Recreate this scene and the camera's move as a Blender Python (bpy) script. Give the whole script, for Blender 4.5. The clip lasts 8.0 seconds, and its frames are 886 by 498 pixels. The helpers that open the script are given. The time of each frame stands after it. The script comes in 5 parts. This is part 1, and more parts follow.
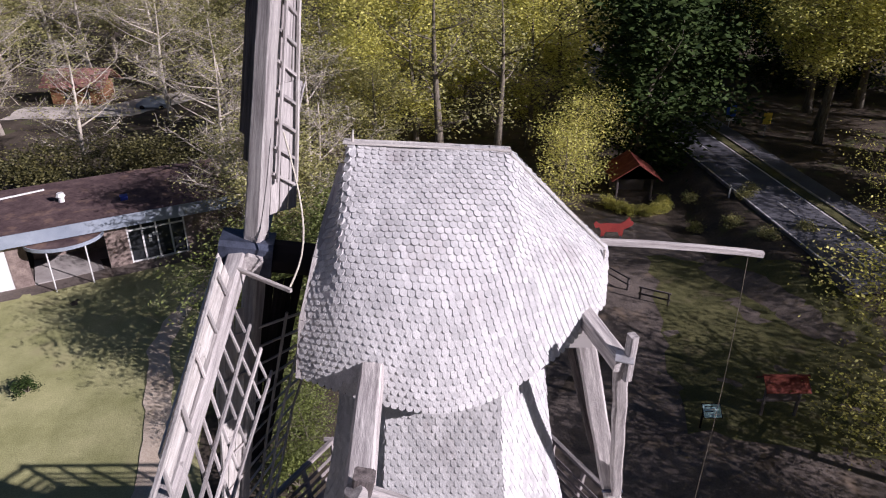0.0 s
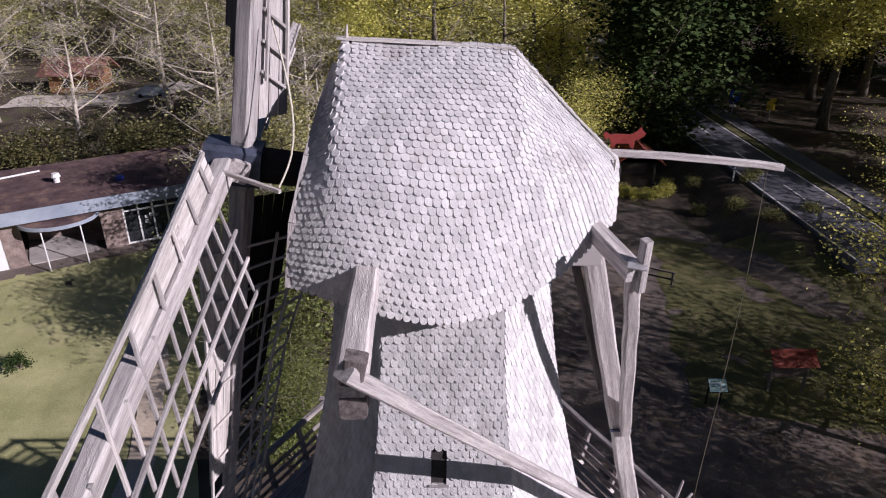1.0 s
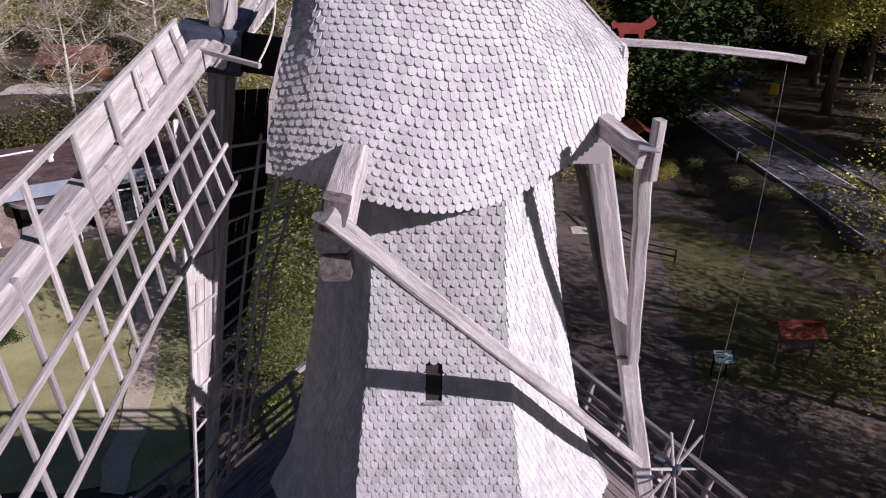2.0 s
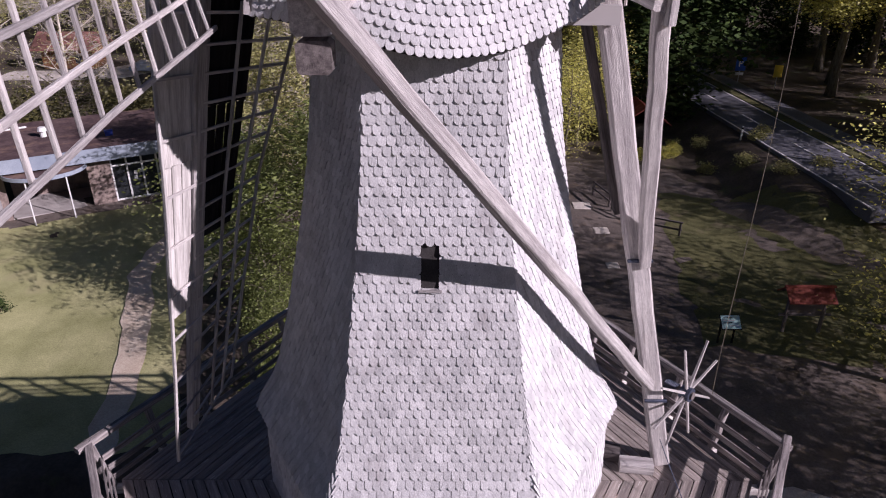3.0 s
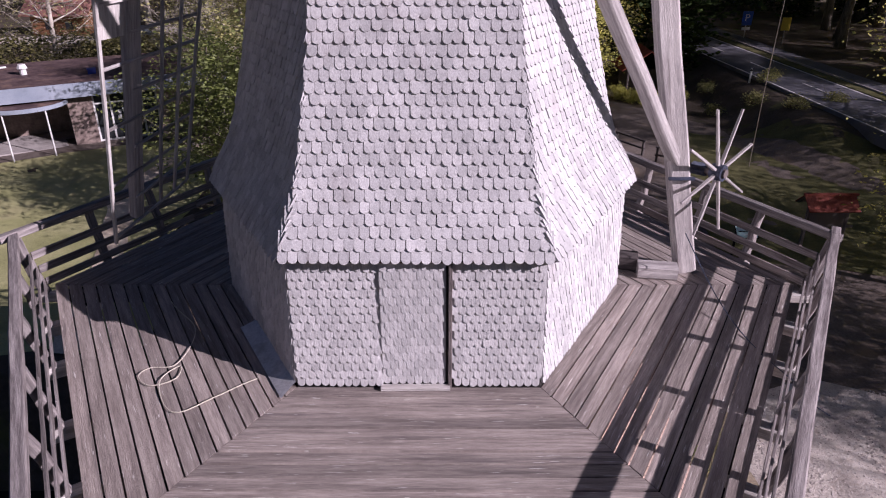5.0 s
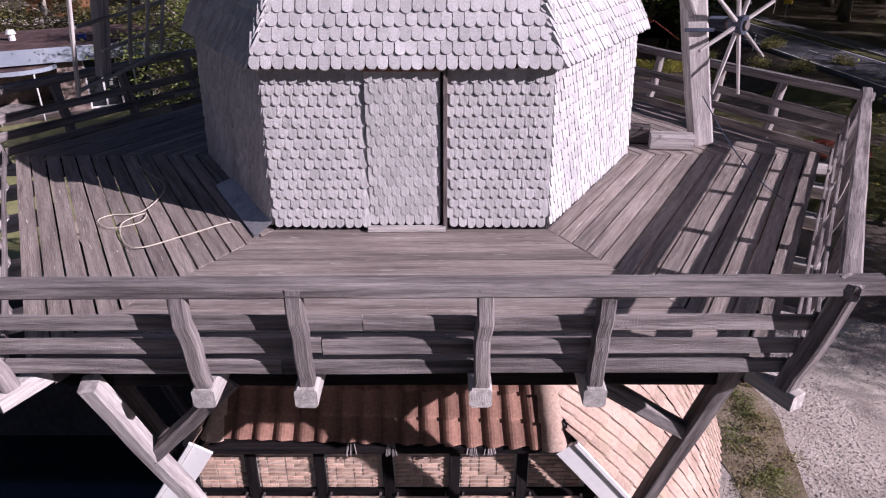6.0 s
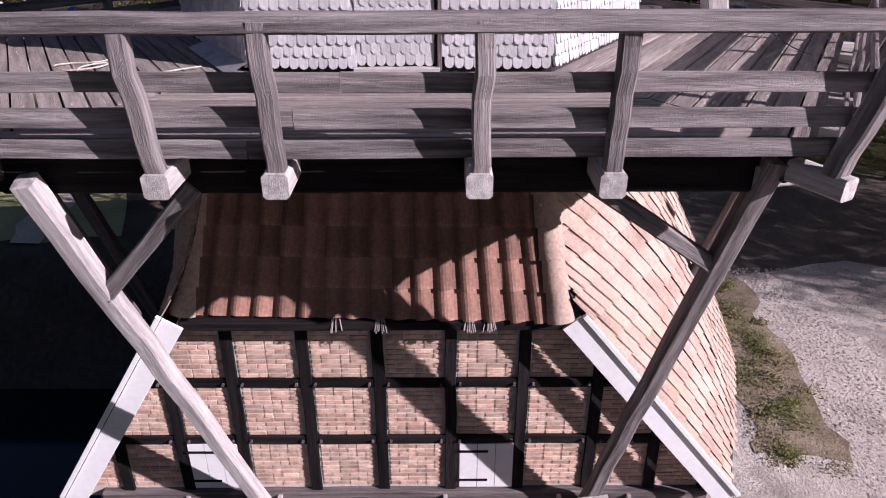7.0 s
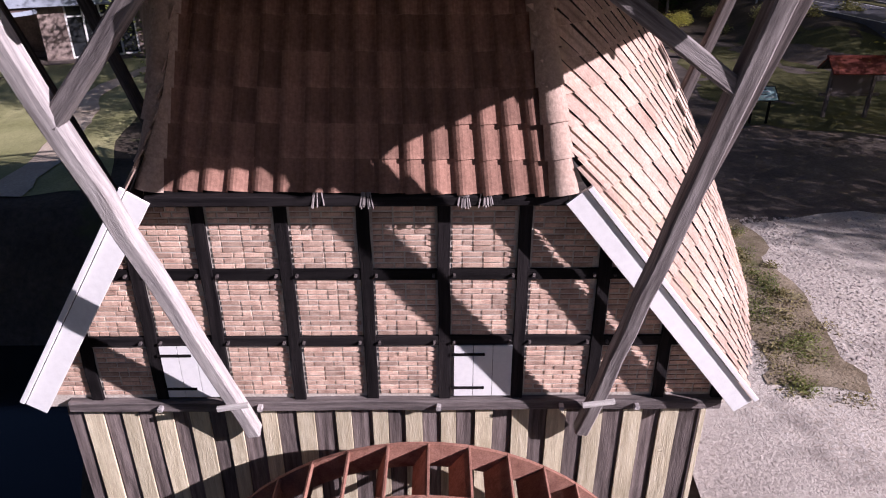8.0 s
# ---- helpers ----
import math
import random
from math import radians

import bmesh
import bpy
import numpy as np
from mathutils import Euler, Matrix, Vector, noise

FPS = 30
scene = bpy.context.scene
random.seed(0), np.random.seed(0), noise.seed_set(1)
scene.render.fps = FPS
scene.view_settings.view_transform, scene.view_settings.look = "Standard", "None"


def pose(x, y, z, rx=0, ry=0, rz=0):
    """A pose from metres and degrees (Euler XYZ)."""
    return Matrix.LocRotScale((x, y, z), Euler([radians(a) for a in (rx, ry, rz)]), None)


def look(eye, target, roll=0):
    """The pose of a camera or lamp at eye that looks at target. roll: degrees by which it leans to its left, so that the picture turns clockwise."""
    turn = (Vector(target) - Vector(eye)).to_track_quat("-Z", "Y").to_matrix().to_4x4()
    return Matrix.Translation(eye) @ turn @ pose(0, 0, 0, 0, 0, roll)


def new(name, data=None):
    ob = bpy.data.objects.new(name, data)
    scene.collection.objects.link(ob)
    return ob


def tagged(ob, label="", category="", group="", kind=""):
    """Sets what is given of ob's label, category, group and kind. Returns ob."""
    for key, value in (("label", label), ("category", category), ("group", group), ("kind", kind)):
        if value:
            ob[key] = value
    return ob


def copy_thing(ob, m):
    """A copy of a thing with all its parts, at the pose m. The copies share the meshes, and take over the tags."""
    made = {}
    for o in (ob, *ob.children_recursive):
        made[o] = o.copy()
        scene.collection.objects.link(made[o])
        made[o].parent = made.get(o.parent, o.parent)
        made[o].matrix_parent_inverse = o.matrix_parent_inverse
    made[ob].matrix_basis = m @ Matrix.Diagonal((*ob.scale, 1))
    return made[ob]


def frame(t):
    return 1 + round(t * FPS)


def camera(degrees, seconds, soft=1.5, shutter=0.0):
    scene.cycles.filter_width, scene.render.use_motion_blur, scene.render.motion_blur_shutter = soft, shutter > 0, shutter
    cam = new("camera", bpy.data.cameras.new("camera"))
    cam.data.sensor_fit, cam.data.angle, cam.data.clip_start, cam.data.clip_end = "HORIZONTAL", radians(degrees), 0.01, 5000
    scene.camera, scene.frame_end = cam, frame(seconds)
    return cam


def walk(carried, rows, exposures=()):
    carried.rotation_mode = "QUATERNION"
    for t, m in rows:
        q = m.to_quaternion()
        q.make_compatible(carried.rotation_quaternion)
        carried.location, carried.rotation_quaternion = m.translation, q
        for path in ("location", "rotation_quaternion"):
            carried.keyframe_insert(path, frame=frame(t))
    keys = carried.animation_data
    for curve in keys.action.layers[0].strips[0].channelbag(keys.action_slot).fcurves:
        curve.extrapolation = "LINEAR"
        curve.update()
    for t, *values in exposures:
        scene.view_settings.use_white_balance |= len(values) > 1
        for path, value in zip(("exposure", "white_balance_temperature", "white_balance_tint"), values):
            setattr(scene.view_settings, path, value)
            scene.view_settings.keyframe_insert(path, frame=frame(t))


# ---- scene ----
cam = camera(65.9, 8.0, soft=1.1)
METRES, EYE, TILT, LEAN, TURN = 15.0, 23.0, -26.5, 0.0, 0.0
ROWS = [
    (0.0, 0.0, 0.0, 0.0, 0.0, 0.0, 0.0),
    (0.5, 0.0002, 0.0214, -0.0451, 0.01, 0.03, -0.03),
    (1.0, 0.0004, 0.0462, -0.0946, 0.03, 0.06, -0.07),
    (1.5, 0.0028, 0.072, -0.1447, 0.05, 0.09, -0.09),
    (3.0, 0.0085, 0.1562, -0.3167, 0.07, 0.36, -0.13),
    (3.5, 0.0096, 0.1909, -0.3855, 0.06, 0.42, -0.2),
    (4.0, 0.0118, 0.2263, -0.4551, 0.08, 0.44, -0.17),
    (4.5, 0.0179, 0.2586, -0.5178, 0.09, 0.45, -0.11),
    (6.0, 0.0261, 0.3566, -0.724, 0.02, 0.39, 0.11),
    (6.5, 0.0275, 0.386, -0.7843, -0.08, 0.5, 0.15),
    (7.0, 0.0283, 0.4124, -0.8368, -0.16, 0.55, 0.18),
    (7.5, 0.0305, 0.4285, -0.8681, -0.19, 0.55, 0.22),
    (8.0, 0.0332, 0.4595, -0.9291, -0.23, 0.53, 0.24),
]
walk(cam, [(t, pose(0, 0, EYE, TILT, LEAN, TURN) @ pose(METRES * x, METRES * y, METRES * z, 90 + pitch, roll, yaw)) for t, x, y, z, yaw, pitch, roll in ROWS],
     [(0.0, 0.37, 5950, 24), (1.0, 0.24, 5950, 25), (3.0, 0.28, 5950, 31), (4.5, 0.26, 5950, 34), (6.0, 0.36, 5950, 33), (7.0, 0.52, 5950, 32), (8.0, 0.64, 5950, 31)])

# ---- daylight ----
SUN_AZ, SUN_EL = (0.89, -0.456), 26.5
world = bpy.data.worlds.new("sky")
scene.world = world
world.use_nodes = True
wn = world.node_tree
sky = wn.nodes.new("ShaderNodeTexSky")
sky.sky_type, sky.sun_disc = "NISHITA", False
sky.dust_density, sky.ozone_density = 0.2, 4.0
sky.sun_elevation, sky.sun_rotation = radians(SUN_EL), math.atan2(SUN_AZ[0], SUN_AZ[1])
wn.links.new(sky.outputs[0], wn.nodes["Background"].inputs[0])
wn.nodes["Background"].inputs[1].default_value = 0.022
sun = new("sun", bpy.data.lights.new("sun", "SUN"))
sun.data.energy, sun.data.angle, sun.data.color = 5.0, radians(0.53), (1.0, 0.93, 0.86)
sun.matrix_world = look((0, 0, 60), (-SUN_AZ[0], -SUN_AZ[1], 60 - math.tan(radians(SUN_EL))))

# ---- small tools ----
def thing(name, at=(0, 0, 0), label="", category="", group="", kind=""):
    ob = new(name)
    ob.location = at
    return tagged(ob, label, category, group, kind)


def to_mesh(name, bm, material):
    me = bpy.data.meshes.new(name)
    bm.to_mesh(me)
    bm.free()
    me.materials.append(material)
    return me


def part(name, bm, material, parent=None, label="", smooth=False):
    """One mesh object in world coordinates under a thing that is neither turned nor scaled."""
    me = bm if isinstance(bm, bpy.types.Mesh) else to_mesh(name, bm, material)
    if smooth:
        for p in me.polygons:
            p.use_smooth = True
    ob = new(name, me)
    if parent:
        ob.parent = parent
        up, off = parent, Vector((0, 0, 0))
        while up:
            off += up.location
            up = up.parent
        ob.location = -off
    return tagged(ob, label)


def piece(name, me, m, parent):
    """A piece that shares its mesh, at the world pose m, under a parent that is only moved."""
    ob = new(name, me)
    up, off = parent, Vector((0, 0, 0))
    while up:
        off += up.location
        up = up.parent
    ob.parent = parent
    ob.matrix_basis = Matrix.Translation(-off) @ m
    return ob


def quad(bm, a, b, c, d):
    return bm.faces.new([bm.verts.new(p) for p in (a, b, c, d)])


def box(bm, x0, x1, y0, y1, z0, z1, m=None):
    vs = [bm.verts.new((x, y, z)) for z in (z0, z1) for y in (y0, y1) for x in (x0, x1)]
    if m:
        for v in vs:
            v.co = m @ v.co
    for f in ((0, 2, 3, 1), (4, 5, 7, 6), (0, 1, 5, 4), (2, 6, 7, 3), (0, 4, 6, 2), (1, 3, 7, 5)):
        bm.faces.new([vs[i] for i in f])
    return vs


def along(p0, p1, up=(0, 0, 1)):
    """A pose at p0 whose z runs to p1 and whose y leans to up."""
    p0, p1 = Vector(p0), Vector(p1)
    z = (p1 - p0).normalized()
    x = Vector(up).cross(z)
    x = x.normalized() if x.length > 1e-4 else Vector((1, 0, 0))
    y = z.cross(x)
    return Matrix.Translation(p0) @ Matrix((x, y, z)).transposed().to_4x4()


def beam(bm, p0, p1, w, h, up=(0, 0, 1), bow=0.0, worn=0.006, segs=1, taper=1.0):
    """A timber from p0 to p1, w across and h towards up, with broken edges; bow bends it a little."""
    m, n = along(p0, p1, up), (Vector(p1) - Vector(p0)).length
    e = min(w, h) * 0.12
    ring = [(-w / 2 + e, -h / 2), (w / 2 - e, -h / 2), (w / 2, -h / 2 + e), (w / 2, h / 2 - e), (w / 2 - e, h / 2), (-w / 2 + e, h / 2), (-w / 2, h / 2 - e), (-w / 2, -h / 2 + e)]
    rows = []
    lay = bm.verts.layers.float_vector.get("grain") or bm.verts.layers.float_vector.new("grain")
    g0 = Vector((random.uniform(0, 9), random.uniform(0, 9), random.uniform(0, 9)))
    for i in range(segs + 1):
        u = i / segs
        k = 1 + (taper - 1) * u
        dx, dy = (random.uniform(-worn, worn), random.uniform(-worn, worn)) if 0 < i < segs else (0, 0)
        rows.append([bm.verts.new(m @ Vector((x * k + dx, y * k + dy + bow * 4 * u * (1 - u), n * u))) for x, y in ring])
        for v, (x, y) in zip(rows[-1], ring):
            v[lay] = g0 + Vector((x, y, n * u))
    for a, b in zip(rows, rows[1:]):
        for i in range(8):
            bm.faces.new((a[i], a[(i + 1) % 8], b[(i + 1) % 8], b[i]))
    bm.faces.new(rows[0][::-1])
    bm.faces.new(rows[-1])


def timber(name, p0, p1, w, h, material, parent, label="", **kw):
    bm = bmesh.new()
    beam(bm, p0, p1, w, h, **kw)
    return part(name, bm, material, parent, label)


def rod(bm, points, r, n=6):
    """A round bar or rope through points."""
    pts = [Vector(p) for p in points]
    rings = []
    for i, p in enumerate(pts):
        d = pts[min(i + 1, len(pts) - 1)] - pts[max(i - 1, 0)]
        m = along(p, p + d, (0.31, 0.2, 0.93))
        rr = r[i] if isinstance(r, (list, tuple)) else r
        rings.append([bm.verts.new(m @ Vector((rr * math.cos(a * math.tau / n), rr * math.sin(a * math.tau / n), 0))) for a in range(n)])
    for a, b in zip(rings, rings[1:]):
        for i in range(n):
            bm.faces.new((a[i], a[(i + 1) % n], b[(i + 1) % n], b[i]))
    bm.faces.new(rings[0][::-1])
    bm.faces.new(rings[-1])


def sheet(bm, grid):
    """A surface through a grid of points."""
    vs = [[bm.verts.new(p) for p in row] for row in grid]
    for a, b in zip(vs, vs[1:]):
        for i in range(len(a) - 1):
            bm.faces.new((a[i], a[i + 1], b[i + 1], b[i]))
    return vs


def lerp(x, pts):
    return float(np.interp(x, [p[0] for p in pts], [p[1] for p in pts]))

# ---- materials ----
def material(name, dark, light, scale=4.0, rough=0.8, bump=0.3, stretch=(1, 1, 1), fine=40.0, vary="", amount=0.25, stain=None, metal=0.0, spot=0.0, spread=(0.3, 0.7), transmission=0.0, bump_dist=0.02, grain_wood=False, translucent=0.0):
    """Two tones by a broad noise, grain by a fine one, both in metres; vary: 'object' or 'island' gives each piece its own tone; stain: a third colour in blotches."""
    m = bpy.data.materials.new(name)
    m.use_nodes = True
    t, n = m.node_tree, m.node_tree.nodes
    b = n["Principled BSDF"]
    b.inputs["Roughness"].default_value, b.inputs["Metallic"].default_value = rough, metal
    if rough > 0.74:
        b.inputs["Specular IOR Level"].default_value = 0.12
    if transmission:
        b.inputs["Transmission Weight"].default_value = transmission
    co, mp = n.new("ShaderNodeTexCoord"), n.new("ShaderNodeMapping")
    mp.inputs["Scale"].default_value = stretch
    if grain_wood:
        at = n.new("ShaderNodeAttribute")
        at.attribute_name = "grain"
        t.links.new(at.outputs["Vector"], mp.inputs["Vector"])
    else:
        t.links.new(co.outputs["Object"], mp.inputs["Vector"])

    def noise_tex(s, detail, r=0.6):
        x = n.new("ShaderNodeTexNoise")
        x.inputs["Scale"].default_value, x.inputs["Detail"].default_value, x.inputs["Roughness"].default_value = s, detail, r
        t.links.new(mp.outputs["Vector"], x.inputs["Vector"])
        return x.outputs["Fac"]

    def ramp(fac, lo, hi, c0, c1):
        x = n.new("ShaderNodeValToRGB")
        x.color_ramp.elements[0].position, x.color_ramp.elements[1].position = lo, hi
        x.color_ramp.elements[0].color, x.color_ramp.elements[1].color = c0, c1
        t.links.new(fac, x.inputs["Fac"])
        return x.outputs["Color"]

    def mix(kind, fac, a, c):
        x = n.new("ShaderNodeMix")
        x.data_type, x.blend_type = "RGBA", kind
        for sock, v in ((x.inputs["Factor"], fac), (x.inputs[6], a), (x.inputs[7], c)):
            if isinstance(v, bpy.types.NodeSocket):
                t.links.new(v, sock)
            else:
                sock.default_value = v
        return x.outputs[2]

    broad, grain = noise_tex(scale, 5), noise_tex(fine, 6, 0.7)
    col = ramp(broad, *spread, (*dark, 1), (*light, 1))
    col = mix("OVERLAY", 0.55, col, ramp(grain, 0.3, 0.7, (0.25, 0.25, 0.25, 1), (0.75, 0.75, 0.75, 1)))
    if stain:
        col = mix("MIX", ramp(noise_tex(scale * 0.45 + 0.3, 4), 0.56, 0.7, (0, 0, 0, 1), (0.75, 0.75, 0.75, 1)), col, (*stain, 1))
    if spot:
        col = mix("MIX", ramp(noise_tex(fine * 0.55, 3, 0.5), 0.66, 0.72, (0, 0, 0, 1), (spot, spot, spot, 1)), col, (0.75, 0.73, 0.7, 1))
    if vary:
        src = n.new("ShaderNodeObjectInfo").outputs["Random"] if vary == "object" else n.new("ShaderNodeNewGeometry").outputs["Random Per Island"]
        col = mix("MULTIPLY", 1.0, col, ramp(src, 0, 1, (1 - amount, 1 - amount, 1 - amount, 1), (1 + amount, 1 + amount * 0.95, 1 + amount * 0.9, 1)))
    t.links.new(col, b.inputs["Base Color"])
    if translucent:
        tr, mx = n.new("ShaderNodeBsdfTranslucent"), n.new("ShaderNodeMixShader")
        t.links.new(col, tr.inputs["Color"])
        mx.inputs[0].default_value = translucent
        t.links.new(b.outputs[0], mx.inputs[1])
        t.links.new(tr.outputs[0], mx.inputs[2])
        t.links.new(mx.outputs[0], n["Material Output"].inputs["Surface"])
    if bump:
        bp = n.new("ShaderNodeBump")
        bp.inputs["Strength"].default_value, bp.inputs["Distance"].default_value = bump, bump_dist
        t.links.new(grain, bp.inputs["Height"])
        t.links.new(bp.outputs["Normal"], b.inputs["Normal"])
    return m


SHINGLE_A = material("weathered_shingle", (0.455, 0.448, 0.454), (0.61, 0.602, 0.607), 1.2, 0.85, 0.5, (6, 6, 1), 22, "object", 0.13, stain=(0.4, 0.375, 0.38))
SHINGLE = material("weathered_shingle_field", (0.455, 0.448, 0.454), (0.61, 0.602, 0.607), 0.9, 0.85, 0.5, (3, 3, 1), 26, "island", 0.13, stain=(0.4, 0.375, 0.38))
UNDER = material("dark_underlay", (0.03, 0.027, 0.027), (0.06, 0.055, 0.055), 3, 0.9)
HOLLOW = material("dark_hollow", (0.002, 0.002, 0.002), (0.004, 0.004, 0.004), 3, 1.0, 0)
GREY_WOOD = material("silver_grey_oak", (0.3, 0.275, 0.275), (0.56, 0.53, 0.515), 1.6, 0.8, 0.7, (9, 9, 0.55), 11, "object", 0.24, stain=(0.19, 0.17, 0.165), grain_wood=True, spread=(0.34, 0.64))
PALE_WOOD = material("pale_bleached_wood", (0.42, 0.39, 0.37), (0.68, 0.65, 0.62), 1.6, 0.8, 0.7, (9, 9, 0.55), 11, "object", 0.14, stain=(0.3, 0.27, 0.255), grain_wood=True, spread=(0.34, 0.64))
RAIL_WOOD = material("brown_grey_oak", (0.13, 0.113, 0.113), (0.39, 0.355, 0.345), 1.6, 0.8, 0.7, (9, 9, 0.55), 11, "object", 0.2, stain=(0.09, 0.08, 0.08), grain_wood=True, spread=(0.34, 0.64))
DARK_WOOD = material("dark_weathered_oak", (0.07, 0.06, 0.06), (0.19, 0.165, 0.16), 1.6, 0.8, 0.7, (9, 9, 0.55), 11, "object", 0.25, stain=(0.04, 0.035, 0.035), grain_wood=True, spread=(0.34, 0.64))
DECK = material("deck_plank", (0.23, 0.195, 0.18), (0.42, 0.365, 0.335), 1.6, 0.8, 0.7, (9, 9, 0.55), 11, "object", 0.22, stain=(0.14, 0.12, 0.12), spot=0.75, grain_wood=True, spread=(0.34, 0.64))
# Tarred black; also stands in for shade on gallery rim, joists and lower sail.
BLACK_WOOD = material("tarred_and_shaded_timber", (0.006, 0.005, 0.006), (0.02, 0.017, 0.018), 1.6, 0.8, 0.7, (9, 9, 0.55), 11, "object", 0.3, grain_wood=True, spread=(0.34, 0.64))
CREAM_WOOD = material("cream_larch_board", (0.52, 0.45, 0.31), (0.74, 0.66, 0.48), 1.6, 0.8, 0.7, (9, 9, 0.55), 11, "object", 0.12, stain=(0.34, 0.28, 0.19), grain_wood=True, spread=(0.34, 0.64))
BROWN_WOOD = material("brown_stained_board", (0.08, 0.065, 0.062), (0.23, 0.19, 0.18), 1.6, 0.8, 0.7, (9, 9, 0.55), 11, "object", 0.25, grain_wood=True, spread=(0.34, 0.64))
WHITE_PAINT = material("white_painted_board", (0.8, 0.8, 0.8), (0.88, 0.88, 0.87), 1.0, 0.5, 0.15, (1, 1, 1), 12)
BRICK = material("brick", (0.45, 0.29, 0.225), (0.74, 0.545, 0.435), 9, 0.9, 0.5, (1, 1, 1), 60, "island", 0.28)
MORTAR = material("lime_mortar", (0.52, 0.46, 0.4), (0.66, 0.6, 0.53), 3, 0.95, 0.4)
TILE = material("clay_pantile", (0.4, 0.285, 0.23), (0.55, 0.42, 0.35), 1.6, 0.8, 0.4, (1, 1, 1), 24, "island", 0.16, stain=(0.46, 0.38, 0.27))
# Darker copy of the slope tile: shade under the gallery put into the colour.
TILE_SHADED = material("clay_pantile_shaded", (0.17, 0.09, 0.068), (0.36, 0.21, 0.16), 1.6, 0.8, 0.4, (1, 1, 1), 24, "object", 0.3, stain=(0.3, 0.24, 0.17))
RUST = material("rusty_iron", (0.26, 0.125, 0.09), (0.42, 0.22, 0.165), 5, 0.8, 0.6, (1, 1, 1), 45, stain=(0.14, 0.06, 0.05))
IRON = material("blue_grey_iron", (0.03, 0.036, 0.055), (0.085, 0.1, 0.15), 4, 0.5, 0.3, (1, 1, 1), 40, metal=0.4)
ZINC = material("zinc_flashing", (0.5, 0.5, 0.52), (0.68, 0.68, 0.7), 3, 0.4, 0.3, (1, 1, 1), 22, metal=0.5, stain=(0.34, 0.33, 0.33))
ROPE = material("pale_rope", (0.5, 0.46, 0.38), (0.66, 0.62, 0.52), 20, 0.9)
RED_PAINT = material("red_sheet_metal", (0.2, 0.02, 0.018), (0.27, 0.04, 0.03), 4, 0.55, 0.1)
BARK = material("grey_bark", (0.1, 0.085, 0.065), (0.24, 0.21, 0.17), 2.5, 0.9, 0.8, (3, 3, 0.7), 12)
LEAF = material("spring_leaf", (0.44, 0.44, 0.09), (0.74, 0.7, 0.22), 0.5, 0.6, 0, (1, 1, 1), 3, "island", 0.45, translucent=0.45)
LEAF_B = material("olive_leaf", (0.27, 0.27, 0.1), (0.48, 0.46, 0.2), 0.5, 0.6, 0, (1, 1, 1), 3, "island", 0.45, translucent=0.45)
LEAF_G = material("green_leaf", (0.1, 0.13, 0.035), (0.24, 0.28, 0.08), 0.5, 0.6, 0, (1, 1, 1), 3, "island", 0.45, translucent=0.45)
LEAF_DARK = material("evergreen_leaf", (0.012, 0.027, 0.008), (0.06, 0.09, 0.024), 0.7, 0.75, 0, (1, 1, 1), 3, "island", 0.4)
TWIG = material("bare_twig", (0.36, 0.32, 0.28), (0.6, 0.55, 0.48), 0.6, 0.9, 0, (1, 1, 1), 4, "island", 0.35)
ASPHALT = material("asphalt", (0.1, 0.1, 0.118), (0.16, 0.16, 0.185), 0.4, 0.85, 0.4, (1, 1, 1), 30)
LINE = material("road_marking", (0.6, 0.6, 0.6), (0.75, 0.75, 0.75), 2, 0.7)
WATER = material("dark_water", (0.008, 0.011, 0.014), (0.016, 0.02, 0.022), 0.6, 0.08, 0.1, (1, 1, 1), 3)
PLASTER = material("grey_render", (0.32, 0.29, 0.28), (0.45, 0.42, 0.4), 1, 0.9, 0.3)
STONE = material("brown_stone_wall", (0.16, 0.12, 0.11), (0.3, 0.24, 0.21), 1.6, 0.9, 0.5, (1, 1, 1), 8)
# The strong blotches also paint in dappled tree shade on the pavilion roof.
FELT = material("roofing_felt", (0.07, 0.045, 0.05), (0.16, 0.11, 0.105), 0.9, 0.9, 0.4, (1, 1, 1), 4, stain=(0.26, 0.17, 0.13))
FASCIA = material("blue_grey_fascia", (0.22, 0.26, 0.32), (0.32, 0.36, 0.42), 0.6, 0.5, 0.1)
GLASS = material("dark_glass", (0.02, 0.022, 0.025), (0.035, 0.04, 0.045), 0.5, 0.06, 0)
FRAME_W = material("white_frame", (0.65, 0.65, 0.64), (0.75, 0.75, 0.74), 2, 0.5, 0.1)
BLUE = material("blue_plastic", (0.02, 0.04, 0.25), (0.04, 0.07, 0.4), 3, 0.5, 0.1)
TEAL = material("pale_teal_panel", (0.3, 0.5, 0.5), (0.42, 0.6, 0.6), 6, 0.4, 0.05, spot=0.7)
YELLOW = material("yellow_sign", (0.6, 0.42, 0.03), (0.7, 0.5, 0.05), 3, 0.5, 0.05)
SIGN_BLUE = material("blue_sign", (0.01, 0.07, 0.4), (0.02, 0.1, 0.5), 3, 0.4, 0.05)

